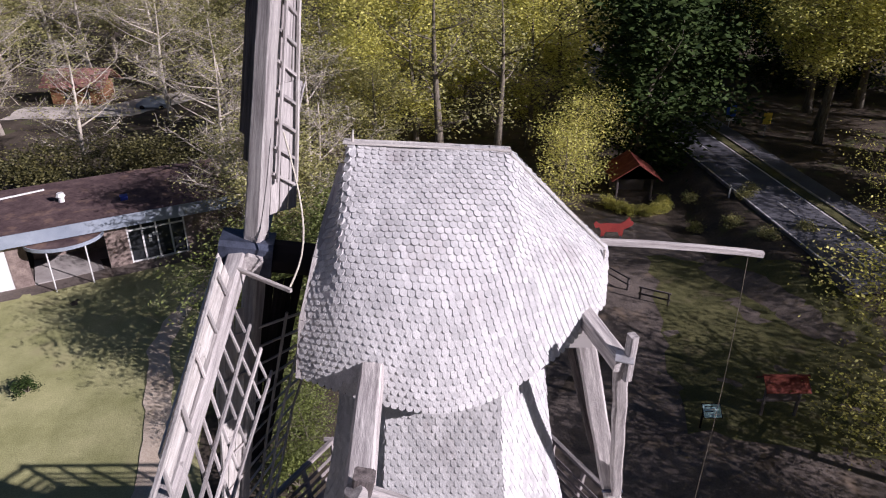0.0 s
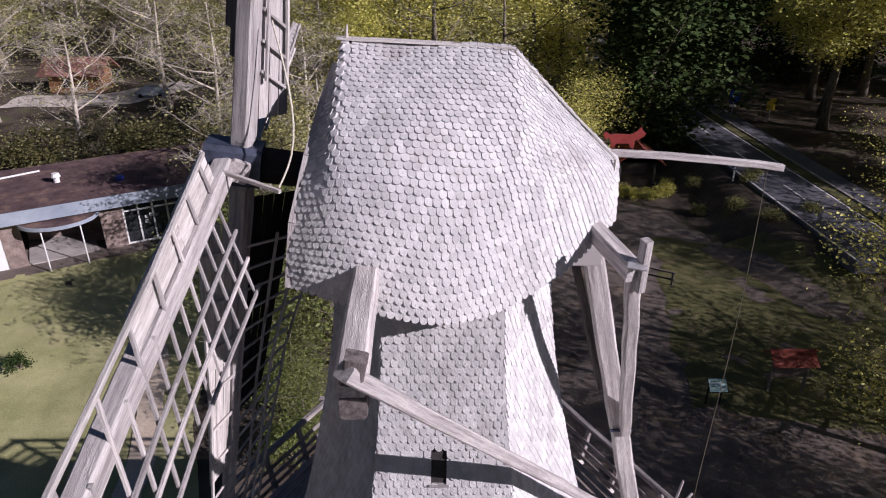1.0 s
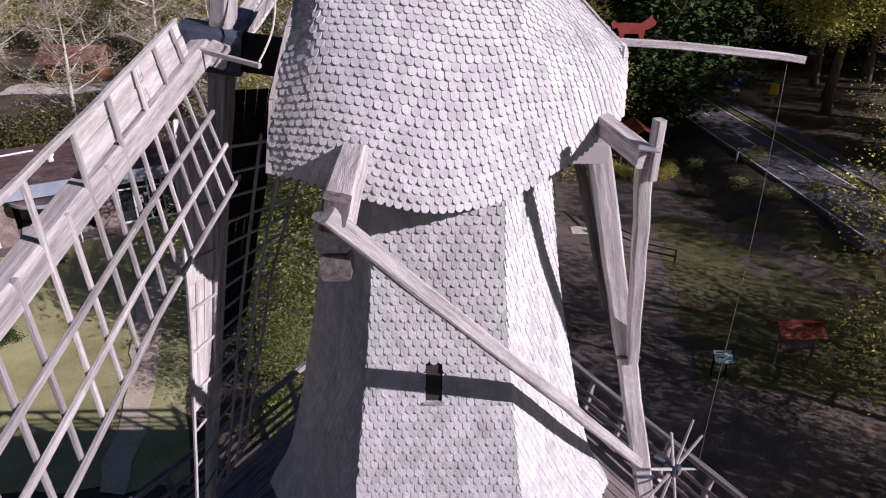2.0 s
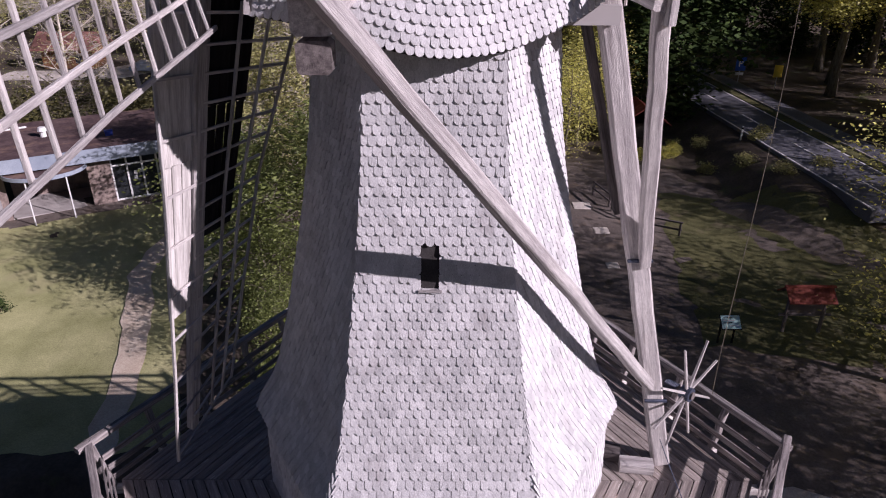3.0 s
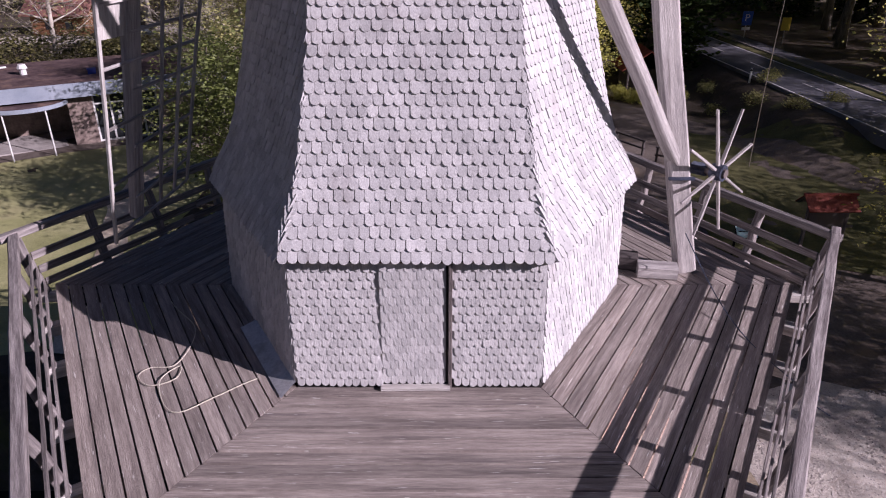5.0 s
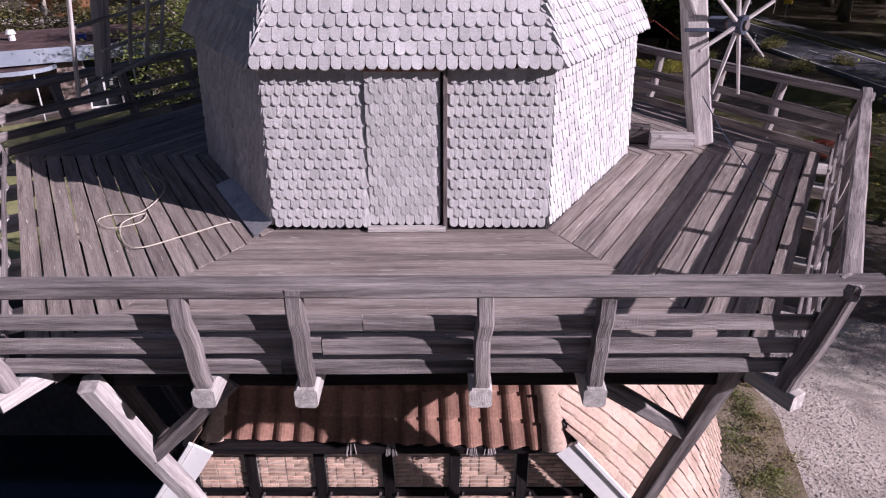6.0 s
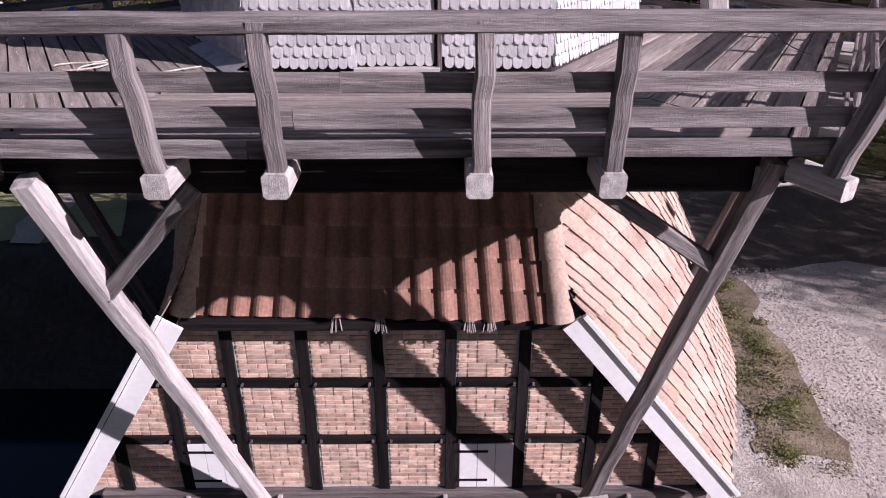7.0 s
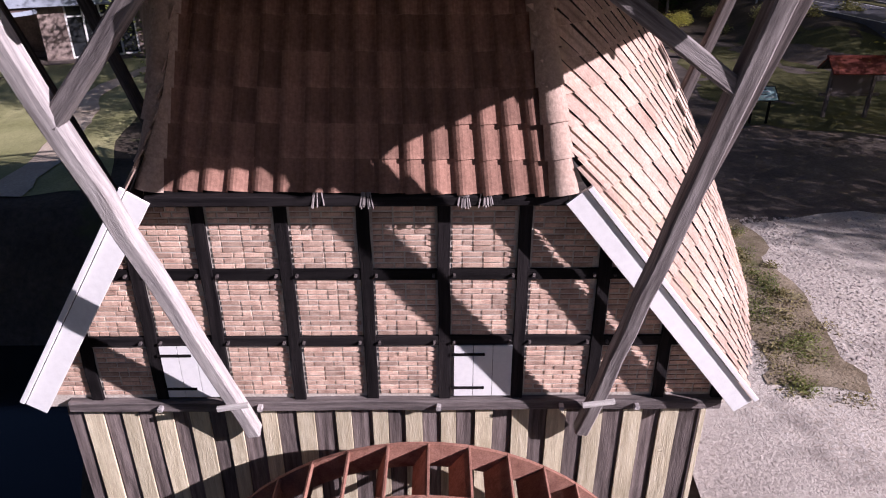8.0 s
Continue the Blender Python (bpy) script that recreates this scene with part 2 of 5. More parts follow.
# ---- ground: forest floor with lawn, gravel yard, path, road and mill race ----
def ground_z(x, y):
    pond = max(0.0, min(1.0, -5.0 - x)) * max(0.0, min(1.0, (17.5 - y) / 1.5))
    race = max(0.0, min(1.0, (x + 45) / 1.5)) * max(0.0, min(1.0, (4.0 - x) / 0.4)) * max(0.0, min(1.0, (y + 1) / 1.0)) * max(pond, max(0.0, min(1.0, (8.0 - y) / 0.4)))
    low = max(0.0, min(1.0, (-x - 9) / 12)) * max(0.0, min(1.0, (y - 12) / 12))
    bank = max(0.0, min(1.0, (x - 19.5) / 4.2)) * max(0.0, min(1.0, (y - 34) / 8))
    bank = bank * bank * (3 - 2 * bank)
    return 1.85 * bank - 0.9 * low * low * (3 - 2 * low) + 0.10 * noise.noise((x * 0.11, y * 0.11, 3.0)) + 0.04 * noise.noise((x * 0.5, y * 0.5, 8.0)) - 5.0 * race


def outline_sheet(name, outline, lift, mat, label, ragged=0.5, step=1.2):
    """A flat patch that follows the ground, with a ragged edge round an outline of a few corners."""
    pts = []
    n = len(outline)
    for i in range(n):
        a, b = Vector(outline[i]), Vector(outline[(i + 1) % n])
        k = max(1, int((b - a).length / step))
        for j in range(k):
            p = a.lerp(b, j / k)
            w = Vector((noise.noise((p.x * 0.6, p.y * 0.6, 1)), noise.noise((p.x * 0.6, p.y * 0.6, 9))))
            pts.append(p + w * ragged)
    bm = bmesh.new()
    f = bm.faces.new([bm.verts.new((p.x, p.y, 0)) for p in pts])
    bmesh.ops.triangulate(bm, faces=[f])
    for _ in range(3):
        bmesh.ops.subdivide_edges(bm, edges=[e for e in bm.edges if e.calc_length() > 1.6], cuts=1)
        bmesh.ops.triangulate(bm, faces=[f for f in bm.faces if len(f.verts) > 3])
    for v in bm.verts:
        v.co.z = ground_z(v.co.x, v.co.y) + lift
    bm.normal_update()
    for f in bm.faces:
        if f.normal.z < 0:
            f.normal_flip()
    return tagged(part(name, bm, mat), label, name, kind="structure")


FLOOR = material("forest_floor", (0.055, 0.045, 0.036), (0.125, 0.1, 0.08), 0.35, 0.95, 0.6, (1, 1, 1), 6, stain=(0.1, 0.115, 0.045), bump_dist=0.05)
LAWN = material("lawn_grass", (0.29, 0.295, 0.13), (0.5, 0.48, 0.25), 0.35, 0.9, 0.6, (1, 1, 1), 14, stain=(0.4, 0.37, 0.2), bump_dist=0.04)
GRAVEL = material("pale_gravel", (0.46, 0.41, 0.37), (0.66, 0.6, 0.54), 0.5, 0.95, 1.0, (1, 1, 1), 13, stain=(0.24, 0.21, 0.19), bump_dist=0.05)
YARD = material("leaf_strewn_yard", (0.1, 0.083, 0.074), (0.19, 0.158, 0.14), 0.45, 0.95, 0.6, (1, 1, 1), 9, stain=(0.22, 0.165, 0.12), bump_dist=0.04)
MOSSY = material("mossy_grass", (0.075, 0.078, 0.035), (0.15, 0.142, 0.065), 0.5, 0.95, 0.6, (1, 1, 1), 10, stain=(0.16, 0.13, 0.09), bump_dist=0.04)
WEEDY = material("weedy_soil", (0.17, 0.135, 0.09), (0.36, 0.3, 0.22), 1.3, 0.95, 0.8, (1, 1, 1), 14, stain=(0.13, 0.14, 0.05), bump_dist=0.05)
PATH = material("sandy_path", (0.57, 0.46, 0.35), (0.72, 0.61, 0.49), 0.6, 0.95, 0.5, (1, 1, 1), 12, stain=(0.45, 0.37, 0.27))

xs = [-600, -300, -150, -90] + list(np.arange(-60, 61, 1.0)) + [90, 150, 300, 600]
ys = [-400, -150, -60] + list(np.arange(-20, 110, 1.0)) + [150, 250, 400, 900]
bm = bmesh.new()
sheet(bm, [[(x, y, ground_z(x, y)) for x in xs] for y in ys])
tagged(part("ground", bm, FLOOR, smooth=True), "brown leaf-covered forest floor round the mill", "ground", kind="structure")
bm = bmesh.new()
quad(bm, (-45, -1, -3.6), (4.6, -1, -3.6), (4.6, 17.5, -3.6), (-45, 17.5, -3.6))
tagged(part("water", bm, WATER), "dark still water in the mill race", "water", kind="structure")
outline_sheet("lawn", [(-60, 20), (-12, 19.2), (-9.5, 19.5), (-12, 26), (-13, 42), (-20, 46), (-31, 40), (-60, 26)], 0.02, LAWN, "sunlit short lawn with worn yellow patches")
outline_sheet("yard", [(4.8, -20), (40, -20), (40, 20), (24, 36), (17, 50), (6, 60), (2, 40), (3, 20), (4.9, 12)], 0.02, YARD, "shaded yard strewn with dead leaves")
outline_sheet("gravel", [(4.2, -20), (24, -20), (20, 14), (12, 17.5), (8.5, 16.5), (6.4, 16), (4.2, 10)], 0.08, GRAVEL, "pale coarse gravel beside the mill", 0.25, 0.6)
outline_sheet("verge", [(12, 26), (22, 24), (27, 36), (22, 43), (15, 45), (13.6, 36)], 0.035, MOSSY, "patchy mossy grass under the trees", 1.2)
outline_sheet("grass_strip", [(6.4, 9.7), (7.5, 9.1), (8.0, 9.6), (8.2, 11.5), (8.4, 13.7), (8.6, 17), (7.7, 17), (7.0, 14), (6.2, 12)], 0.1, WEEDY, "narrow strip of green weeds beside the gravel", 0.75, 0.35)
left = [(-13.0, 19), (-14.5, 25), (-16.0, 29.6), (-17.7, 33.8), (-17.9, 37), (-17.6, 39.7), (-16.9, 43.3), (-15, 48)]
right = [(-14, 48), (-15.6, 43.3), (-16.4, 39.7), (-16.6, 37), (-16.2, 33.8), (-14.6, 29.6), (-13.2, 25), (-11.9, 19)]
outline_sheet("path", left + right, 0.06, PATH, "trodden sandy path across the lawn", 0.25, 0.8)
outline_sheet("terrace", [(-38, 36), (-31, 39.4), (-19, 46), (-15, 47), (-15, 50), (-38, 42)], 0.03, YARD, "paved terrace in front of the pavilion", 0.2)

# road from the yard into the wood, with a kerbed footway behind it
def strip(name, mat, label, a, b, c, d, z0, z1, parent=None):
    bm = bmesh.new()
    lo = [bm.verts.new((*p, z0)) for p in (a, b, c, d)]
    hi = [bm.verts.new((*p, z1)) for p in (a, b, c, d)]
    bm.faces.new(hi)
    for i in range(4):
        bm.faces.new((lo[i], lo[(i + 1) % 4], hi[(i + 1) % 4], hi[i]))
    bmesh.ops.recalc_face_normals(bm, faces=bm.faces)
    ob = part(name, bm, mat, parent, "" if parent else label)
    return ob if parent else tagged(ob, label, name, kind="structure")


def on_road(u, v):
    """A place on the road: u across from its near edge, v along from its near end."""
    o = Vector((24.9, 43.2))
    f = Vector((-0.083, 1.0)).normalized()
    return tuple(o + f * v + Vector((f.y, -f.x)) * u)


road = strip("road", ASPHALT, "grey asphalt road dappled with tree shade", on_road(0, -6), on_road(4.9, -6), on_road(4.9, 90), on_road(0, 90), 1.2, 2.05)
for u in (0.1, 4.66):
    strip("edge_line", LINE, "", on_road(u, -6), on_road(u + 0.13, -6), on_road(u + 0.13, 90), on_road(u, 90), 2.04, 2.055, road)
for v in range(-4, 80, 8):
    strip("dash", LINE, "", on_road(2.38, v), on_road(2.51, v), on_road(2.51, v + 3.2), on_road(2.38, v + 3.2), 2.04, 2.055, road)
strip("grass_verge", MOSSY, "green grass verge between road and kerb", on_road(4.92, -6), on_road(5.88, -6), on_road(5.88, 90), on_road(4.92, 90), 1.2, 2.09)
strip("kerb", PLASTER, "long grey concrete kerb between road and footway", on_road(5.9, -6), on_road(6.05, -6), on_road(6.05, 90), on_road(5.9, 90), 1.2, 2.19)
strip("footway", ASPHALT, "narrow asphalt footway behind the kerb", on_road(6.07, -6), on_road(7.9, -6), on_road(7.9, 90), on_road(6.07, 90), 1.2, 2.13)

# loose stones on the gravel, too many to count
rng = random.Random(41)
verts, faces = [], []
for _ in range(7000):
    x, y = 7.75 + 6.5 * rng.random() ** 1.4, rng.uniform(6.0, 17.0)
    z, r = ground_z(x, y) + 0.075, rng.uniform(0.018, 0.05)
    a, o = rng.uniform(0, 6.28), len(verts)
    for k in range(5):
        q = a + k * 1.2566
        verts.append((x + r * rng.uniform(0.75, 1.2) * math.cos(q), y + r * rng.uniform(0.75, 1.2) * math.sin(q), z - 0.01))
    for k in range(5):
        q = a + k * 1.2566
        verts.append((x + r * 0.55 * math.cos(q), y + r * 0.55 * math.sin(q), z + r * 0.4))
    faces += [(o + k, o + (k + 1) % 5, o + 5 + (k + 1) % 5, o + 5 + k) for k in range(5)] + [tuple(range(o + 5, o + 10))]
COBBLE = material("field_stone", (0.36, 0.32, 0.3), (0.52, 0.48, 0.45), 2, 0.9, 0.3, (1, 1, 1), 30, "island", 0.3)
me = bpy.data.meshes.new("loose_stones")
me.from_pydata(verts, [], faces)
me.materials.append(COBBLE)
tagged(part("loose_stones", me, COBBLE), "pale rounded stones lying in the gravel", "stones", kind="stuff")

# ---- windmill tower: a six-sided body hung with round-ended shingles ----
CX, CY = 0.0, 10.24
DECK_Z = 7.5
PROFILE = [(7.36, 3.25), (7.5, 3.25), (9.5, 3.18)]
SKIRT = [(9.42, 3.37), (9.58, 3.27), (9.8, 3.15), (10.06, 2.99), (10.45, 2.83), (11.0, 2.68), (11.55, 2.54), (12.65, 2.3), (13.1, 2.2), (13.84, 2.06), (14.7, 1.92), (15.5, 1.84), (17.2, 1.72)]


def hexagon(r, z, cx=CX, cy=CY, turn=-120):
    return [Vector((cx + r * math.cos(radians(turn + 60 * k)), cy + r * math.sin(radians(turn + 60 * k)), z)) for k in range(6)]


def hex_loft(profile):
    bm = bmesh.new()
    rings = [[bm.verts.new(p) for p in hexagon(r, z)] for z, r in profile]
    for a, b in zip(rings, rings[1:]):
        for i in range(6):
            bm.faces.new((a[i], a[(i + 1) % 6], b[(i + 1) % 6], b[i]))
    bm.faces.new(rings[0][::-1])
    bm.faces.new(rings[-1])
    return bm


def shingle_mesh(w=0.1, length=0.26, thick=0.026, cut=0.0):
    """Coordinates and faces of a round-ended shingle, its lower end at the origin, its face to -y."""
    r = w * 0.5
    arc = [(-r * math.cos(radians(q)), r * 0.95 * (1 - math.sin(radians(q))) - cut * math.cos(radians(q))) for q in (0, 30, 60, 90, 120, 150, 180)]
    outline = [(-r, length)] + arc + [(r, length)]
    front = [(x, -thick, z) for x, z in outline]
    back = [(x, 0.0, z) for x, z in outline]
    n = len(outline)
    return front + back, [tuple(range(n))] + [(i + 1, i, n + i, n + i + 1) for i in range(n - 1)]


def shingle_field(name, poses, mat, parent, label="", width=0.118):
    """Many shingles joined into one part of kind stuff."""
    kinds = [shingle_mesh(width * (1 + 0.035 * math.sin(k * 2.1)), 0.26, 0.034 + 0.004 * math.sin(k * 1.7), 0.006 * math.sin(k * 5.3)) for k in range(7)]
    verts, faces = [], []
    for m in poses:
        vs, fs = random.choice(kinds)
        o = len(verts)
        verts += [tuple(m @ Vector(v)) for v in vs]
        faces += [tuple(o + i for i in f) for f in fs]
    me = bpy.data.meshes.new(name)
    me.from_pydata(verts, [], faces)
    me.materials.append(mat)
    return tagged(part(name, me, mat, parent, label), kind="stuff")


def face_pose(k, x, z, r_of, lean=8.5, out=0.016):
    """The pose of a shingle on side k of the tower, x across from the side's middle, at height z."""
    r = r_of(z)
    slope = math.atan2(r_of(z + 0.15) - r_of(z), 0.15) * 0.866
    a = radians(-90 + 60 * k)
    n = Vector((math.cos(a), math.sin(a), 0))
    t = Vector((-math.sin(a), math.cos(a), 0))
    p = Vector((CX, CY, z)) + n * (r * 0.866 + out) + t * x
    turn = Matrix((t, -n, Vector((0, 0, 1)))).transposed().to_4x4()
    tilt = -slope + radians(lean)
    return Matrix.Translation(p) @ turn @ pose(0, 0, 0, -math.degrees(tilt), 0, random.uniform(-1.2, 1.2))


def side_rows(k, z0, z1, r_of, step=0.136, pitch=0.124, holes=()):
    poses, j, z = [], 0, z0
    while z < z1:
        half = r_of(z) / 2 + 0.012
        n = int(half / pitch) + 2
        for i in range(-n, n + 1):
            c = (i + 0.5 * (j % 2)) * pitch
            a, b = max(c - pitch / 2, -half), min(c + pitch / 2, half)
            x = (a + b) / 2
            if b - a < 0.035 or any(h[0] < x < h[1] and h[2] < z < h[3] for h in holes):
                continue
            short = 1.0
            for h in holes:
                if h[0] < x < h[1] and h[2] - 0.26 < z <= h[2]:
                    short = max(0.2, (h[2] - z) / 0.26)
            fit = Matrix.Diagonal(((b - a) / pitch, 1, short, 1))
            edge = 0.0 if b - a < pitch * 0.99 else 1.0
            poses.append((face_pose(k, x + edge * random.uniform(-0.004, 0.004), z + random.uniform(-0.009, 0.009), r_of) @ fit, x, z))
        z += step
        j += 1
    return poses


wall_r = lambda z: lerp(z, PROFILE)
skirt_r = lambda z: lerp(z, SKIRT)
tower = thing("windmill", (CX, CY, DECK_Z), "six-sided windmill hung with silver-grey wooden shingles, rounded cap", "windmill")
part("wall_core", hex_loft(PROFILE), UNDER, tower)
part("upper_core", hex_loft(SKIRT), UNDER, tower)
near, low_field, field = [], [], []
DOOR = (-0.5, 0.43)
for k in (-2, -1, 0, 1, 2, 3):
    low = side_rows(k, DECK_Z + 0.03, 9.36, wall_r, 0.121, 0.104, holes=[(DOOR[0], DOOR[1], 7, 9.6)] if k == 0 else ())
    high = side_rows(k, 9.4, 17.0, skirt_r, holes=[(-0.21, 0.08, 13.0, 13.5)] if k == 0 else ())
    if k == 0:
        near += [m for m, x, z in low]
    else:
        low_field += [m for m, x, z in low]
    field += [m for m, x, z in high]
low_field += near[300:]
shingle_field("shingles", field, SHINGLE, tower, "silver-grey round-ended wooden shingles")
shingle_field("shingles", low_field, SHINGLE, tower, "small silver-grey wall shingles", 0.099)

# door in the shingles, a hand deep, with its dark gap
door = part("door", (lambda b: (box(b, -0.47, 0.37, 7.43, 7.475, 7.53, 9.44), b)[1])(bmesh.new()), DARK_WOOD, tower, "shingled plank door standing shut")
door_meshes = [to_mesh("shingle", (lambda b, s: ([b.faces.new([vv[i] for i in f]) for vv in [[b.verts.new(v) for v in s[0]]] for f in s[1]], b)[1])(bmesh.new(), shingle_mesh(0.099 + 0.003 * math.sin(q * 2), 0.26, 0.032, 0.006 * math.sin(q * 4))), SHINGLE_A) for q in range(4)]
z, j = 7.56, 0
while z < 9.34:
    for i in range(10):
        x = -0.47 + 0.05 + i * 0.104 - (0.052 if j % 2 else 0)
        if -0.45 < x < 0.36:
            piece("shingle", random.choice(door_meshes), Matrix.Translation((x, 7.43, z + random.uniform(-0.01, 0.01))) @ pose(0, 0, 0, -3.5, 0, random.uniform(-1, 1)), door)
    z, j = z + 0.121, j + 1
timber("door_jamb", (0.415, 7.41, 7.52), (0.415, 7.41, 9.45), 0.05, 0.08, DARK_WOOD, tower, up=(0, -1, 0))
timber("door_sill", (-0.5, 7.36, 7.53), (0.42, 7.36, 7.53), 0.1, 0.05, PALE_WOOD, tower, segs=6)
timber("door_lintel", (-0.5, 7.42, 9.4), (0.4, 7.42, 9.4), 0.05, 0.06, RUST, tower)
# small window slot: a near-black block stands in for its unlit depth
bm = bmesh.new()
vs = box(bm, -0.17, 0.05, 8.335, 8.55, 13.02, 13.56)
for v in vs:
    v.co.y += (v.co.z - 12.77) * 0.19 + 0.005
part("window_recess", bm, HOLLOW, tower, "small dark window slot")
timber("window_sill", (-0.23, 8.28, 12.98), (0.1, 8.28, 12.98), 0.08, 0.04, GREY_WOOD, tower)
# zinc sheet at the foot of the shaded side
bm = bmesh.new()
a, b = hexagon(3.28, 7.6)[0], hexagon(3.28, 7.6)[5]
d, c = hexagon(3.58, 7.52)[0], hexagon(3.58, 7.52)[5]
quad(bm, a, d, d.lerp(c, 0.55), a.lerp(b, 0.55))
part("zinc_apron", bm, ZINC, tower, "bluish zinc apron at the wall's foot")

# the shingles of the front by the deck, one by one
for m in near[:300]:
    piece("shingle", random.choice(door_meshes), m, tower)

# ---- windmill cap: boat-shaped, shingled, ridge along x ----
CAP_Y = 10.35
RIDGE = [(-2.6, 19.0), (-2.15, 19.3), (-1.45, 19.72), (1.05, 19.58), (2.68, 17.95), (2.75, 17.9)]
WIDTH = [(-2.6, 1.7), (-2.15, 1.95), (-1.6, 2.2), (-0.96, 2.33), (-0.2, 2.3), (0.4, 2.12), (0.9, 1.85), (1.6, 1.4), (2.3, 0.85), (2.68, 0.32), (2.75, 0.2)]
EAVE = [(-2.15, 16.62), (-1.5, 16.5), (-0.96, 16.4), (0.0, 16.2), (0.9, 16.15), (1.7, 16.4), (2.3, 16.75), (2.75, 17.0)]
CURVE_Y = [(-0.3, -0.44), (0.0, 0.0), (0.3, 0.44), (0.55, 0.75), (0.75, 0.93), (1.0, 1.0), (1.3, 1.0)]
CURVE_Z = [(-0.3, 1.17), (0.0, 1.0), (0.3, 0.83), (0.55, 0.62), (0.75, 0.36), (1.0, 0.0), (1.3, -0.43)]


def soft(x, pts, h):
    """A line through points with its corners rounded over h."""
    return sum(lerp(x + h * k / 3, pts) for k in range(-3, 4)) / 7


def cap_point(x, s, side=-1):
    zr, ze, w = soft(x, RIDGE, 0.07), soft(x, EAVE, 0.3), soft(x, WIDTH, 0.3)
    y = w * soft(s, CURVE_Y, 0.13)
    z = ze + (zr - ze) * soft(s, CURVE_Z, 0.13)
    lean = 0.0
    if x < -1.4:
        q = min(1.0, (-1.4 - x) / 0.75)
        lean = 0.8 * max(0.0, (z - 16.9) / 2.8) ** 1.3 * q * q * (3 - 2 * q) * 0.9
    return Vector((x + lean, CAP_Y + side * y, z + 0.035 * math.sin(x * 2.3 + s * 5)))


bm = bmesh.new()
gx = [-2.15 + 4.9 * i / 40 for i in range(41)]
gs = [i / 16 for i in range(17)]
for side in (-1, 1):
    sheet(bm, [[cap_point(x, s, side) for s in gs] for x in gx])
ends = [cap_point(-2.15, s, -1) for s in gs[::-1]] + [cap_point(-2.15, s, 1) for s in gs[1:]]
bm.faces.new([bm.verts.new(p) for p in ends])
under = [cap_point(x, 1.0, -1) for x in gx] + [cap_point(x, 1.0, 1) for x in gx[::-1]]
bm.faces.new([bm.verts.new(p) for p in under])
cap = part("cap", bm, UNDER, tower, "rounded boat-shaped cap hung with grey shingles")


def cap_shingles(side):
    poses = []
    rows = 41
    for j in range(rows):
        s = 1.0 - (j / rows) * 0.985
        x = -2.12 + (0.057 if j % 2 else 0)
        while x < 2.72:
            p = cap_point(x, s, side)
            dx = (cap_point(x + 0.08, s, side) - cap_point(x - 0.08, s, side))
            up = (cap_point(x, max(0, s - 0.03), side) - cap_point(x, min(1, s + 0.02), side))
            if dx.length > 1e-4 and up.length > 1e-4:
                step = 0.115 * 0.16 / dx.length
                up.normalize()
                t = (dx - up * dx.dot(up)).normalized() * (-side)
                n = up.cross(t)
                m = Matrix.Translation(p - n * 0.012) @ Matrix((t, n, up)).transposed().to_4x4() @ pose(0, 0, 0, -12 + random.uniform(-2, 2), 0, random.uniform(-2, 2)) @ Matrix.Diagonal((1, 1, min(1.0, ((p - cap_point(x, 0, side)).length + 0.02) / 0.26), 1))
                poses.append(m)
            else:
                step = 0.16
            x += max(0.08, step)
    return poses


field = cap_shingles(-1) + cap_shingles(1)
shingle_field("shingles", field, SHINGLE, cap, "silver-grey round-ended wooden shingles", 0.11)
bm = bmesh.new()
beam(bm, cap_point(-1.45, 0) + Vector((-0.12, 0, 0.015)), cap_point(1.05, 0) + Vector((0.02, 0, 0.01)), 0.22, 0.03, segs=8)
part("ridge_board", bm, PALE_WOOD, cap)
bm = bmesh.new()
rod(bm, [(-1.42, 10.33, 19.7), (-1.4, 10.33, 19.92)], [0.03, 0.01])
part("finial", bm, PALE_WOOD, cap)
bm = bmesh.new()
beam(bm, cap_point(1.06, 0) + Vector((0, -0.03, -0.015)), cap_point(2.7, 0) + Vector((0, -0.03, -0.015)), 0.2, 0.03, segs=8)
part("hip_board", bm, PALE_WOOD, cap)
for a, b in zip(gs[::4], gs[4::4]):
    timber("verge_board", cap_point(-2.15, a, -1) + Vector((-0.02, -0.02, 0.02)), cap_point(-2.15, b, -1) + Vector((-0.02, -0.02, 0.02)), 0.05, 0.14, GREY_WOOD, cap, up=(1, 0, 0))
timber("corner_post", (2.68, 10.12, 17.95), (2.66, 10.08, 16.55), 0.04, 0.04, PALE_WOOD, cap)
# rafter soffit boards on the rear
bm = bmesh.new()
box(bm, 1.2, 2.5, 9.6, 11.0, 16.35, 16.6)
part("soffit", bm, GREY_WOOD, cap)

# tail frame: two yoke beams, long brace, tail pole and strut, all turned with the cap
tail = thing("tail_frame", (4.6, 10.8, 7.5), "grey timber tail pole and braces for turning the cap", "tail frame")
timber("yoke_beam", (-1.06, 9.0, 16.95), (-0.96, 5.75, 16.97), 0.34, 0.34, GREY_WOOD, tail, segs=10, label="thick squared beam with whitened top")
timber("yoke_block", (-0.96, 5.78, 16.62), (-0.96, 6.02, 16.62), 0.3, 0.28, DARK_WOOD, tail, label="reddish beam end block")
bm = bmesh.new()
beam(bm, (-0.98, 5.5, 17.32), (4.22, 10.7, 9.4), 0.21, 0.18, segs=14, worn=0.012)
part("long_brace", bm, GREY_WOOD, tail, "long pale diagonal brace")
timber("brace_head", (-0.93, 5.62, 17.12), (-0.86, 5.62, 17.42), 0.22, 0.24, DARK_WOOD, tail)
timber("yoke_beam", (2.2, 10.1, 17.02), (2.72, 8.5, 16.8), 0.26, 0.28, GREY_WOOD, tail, segs=5)
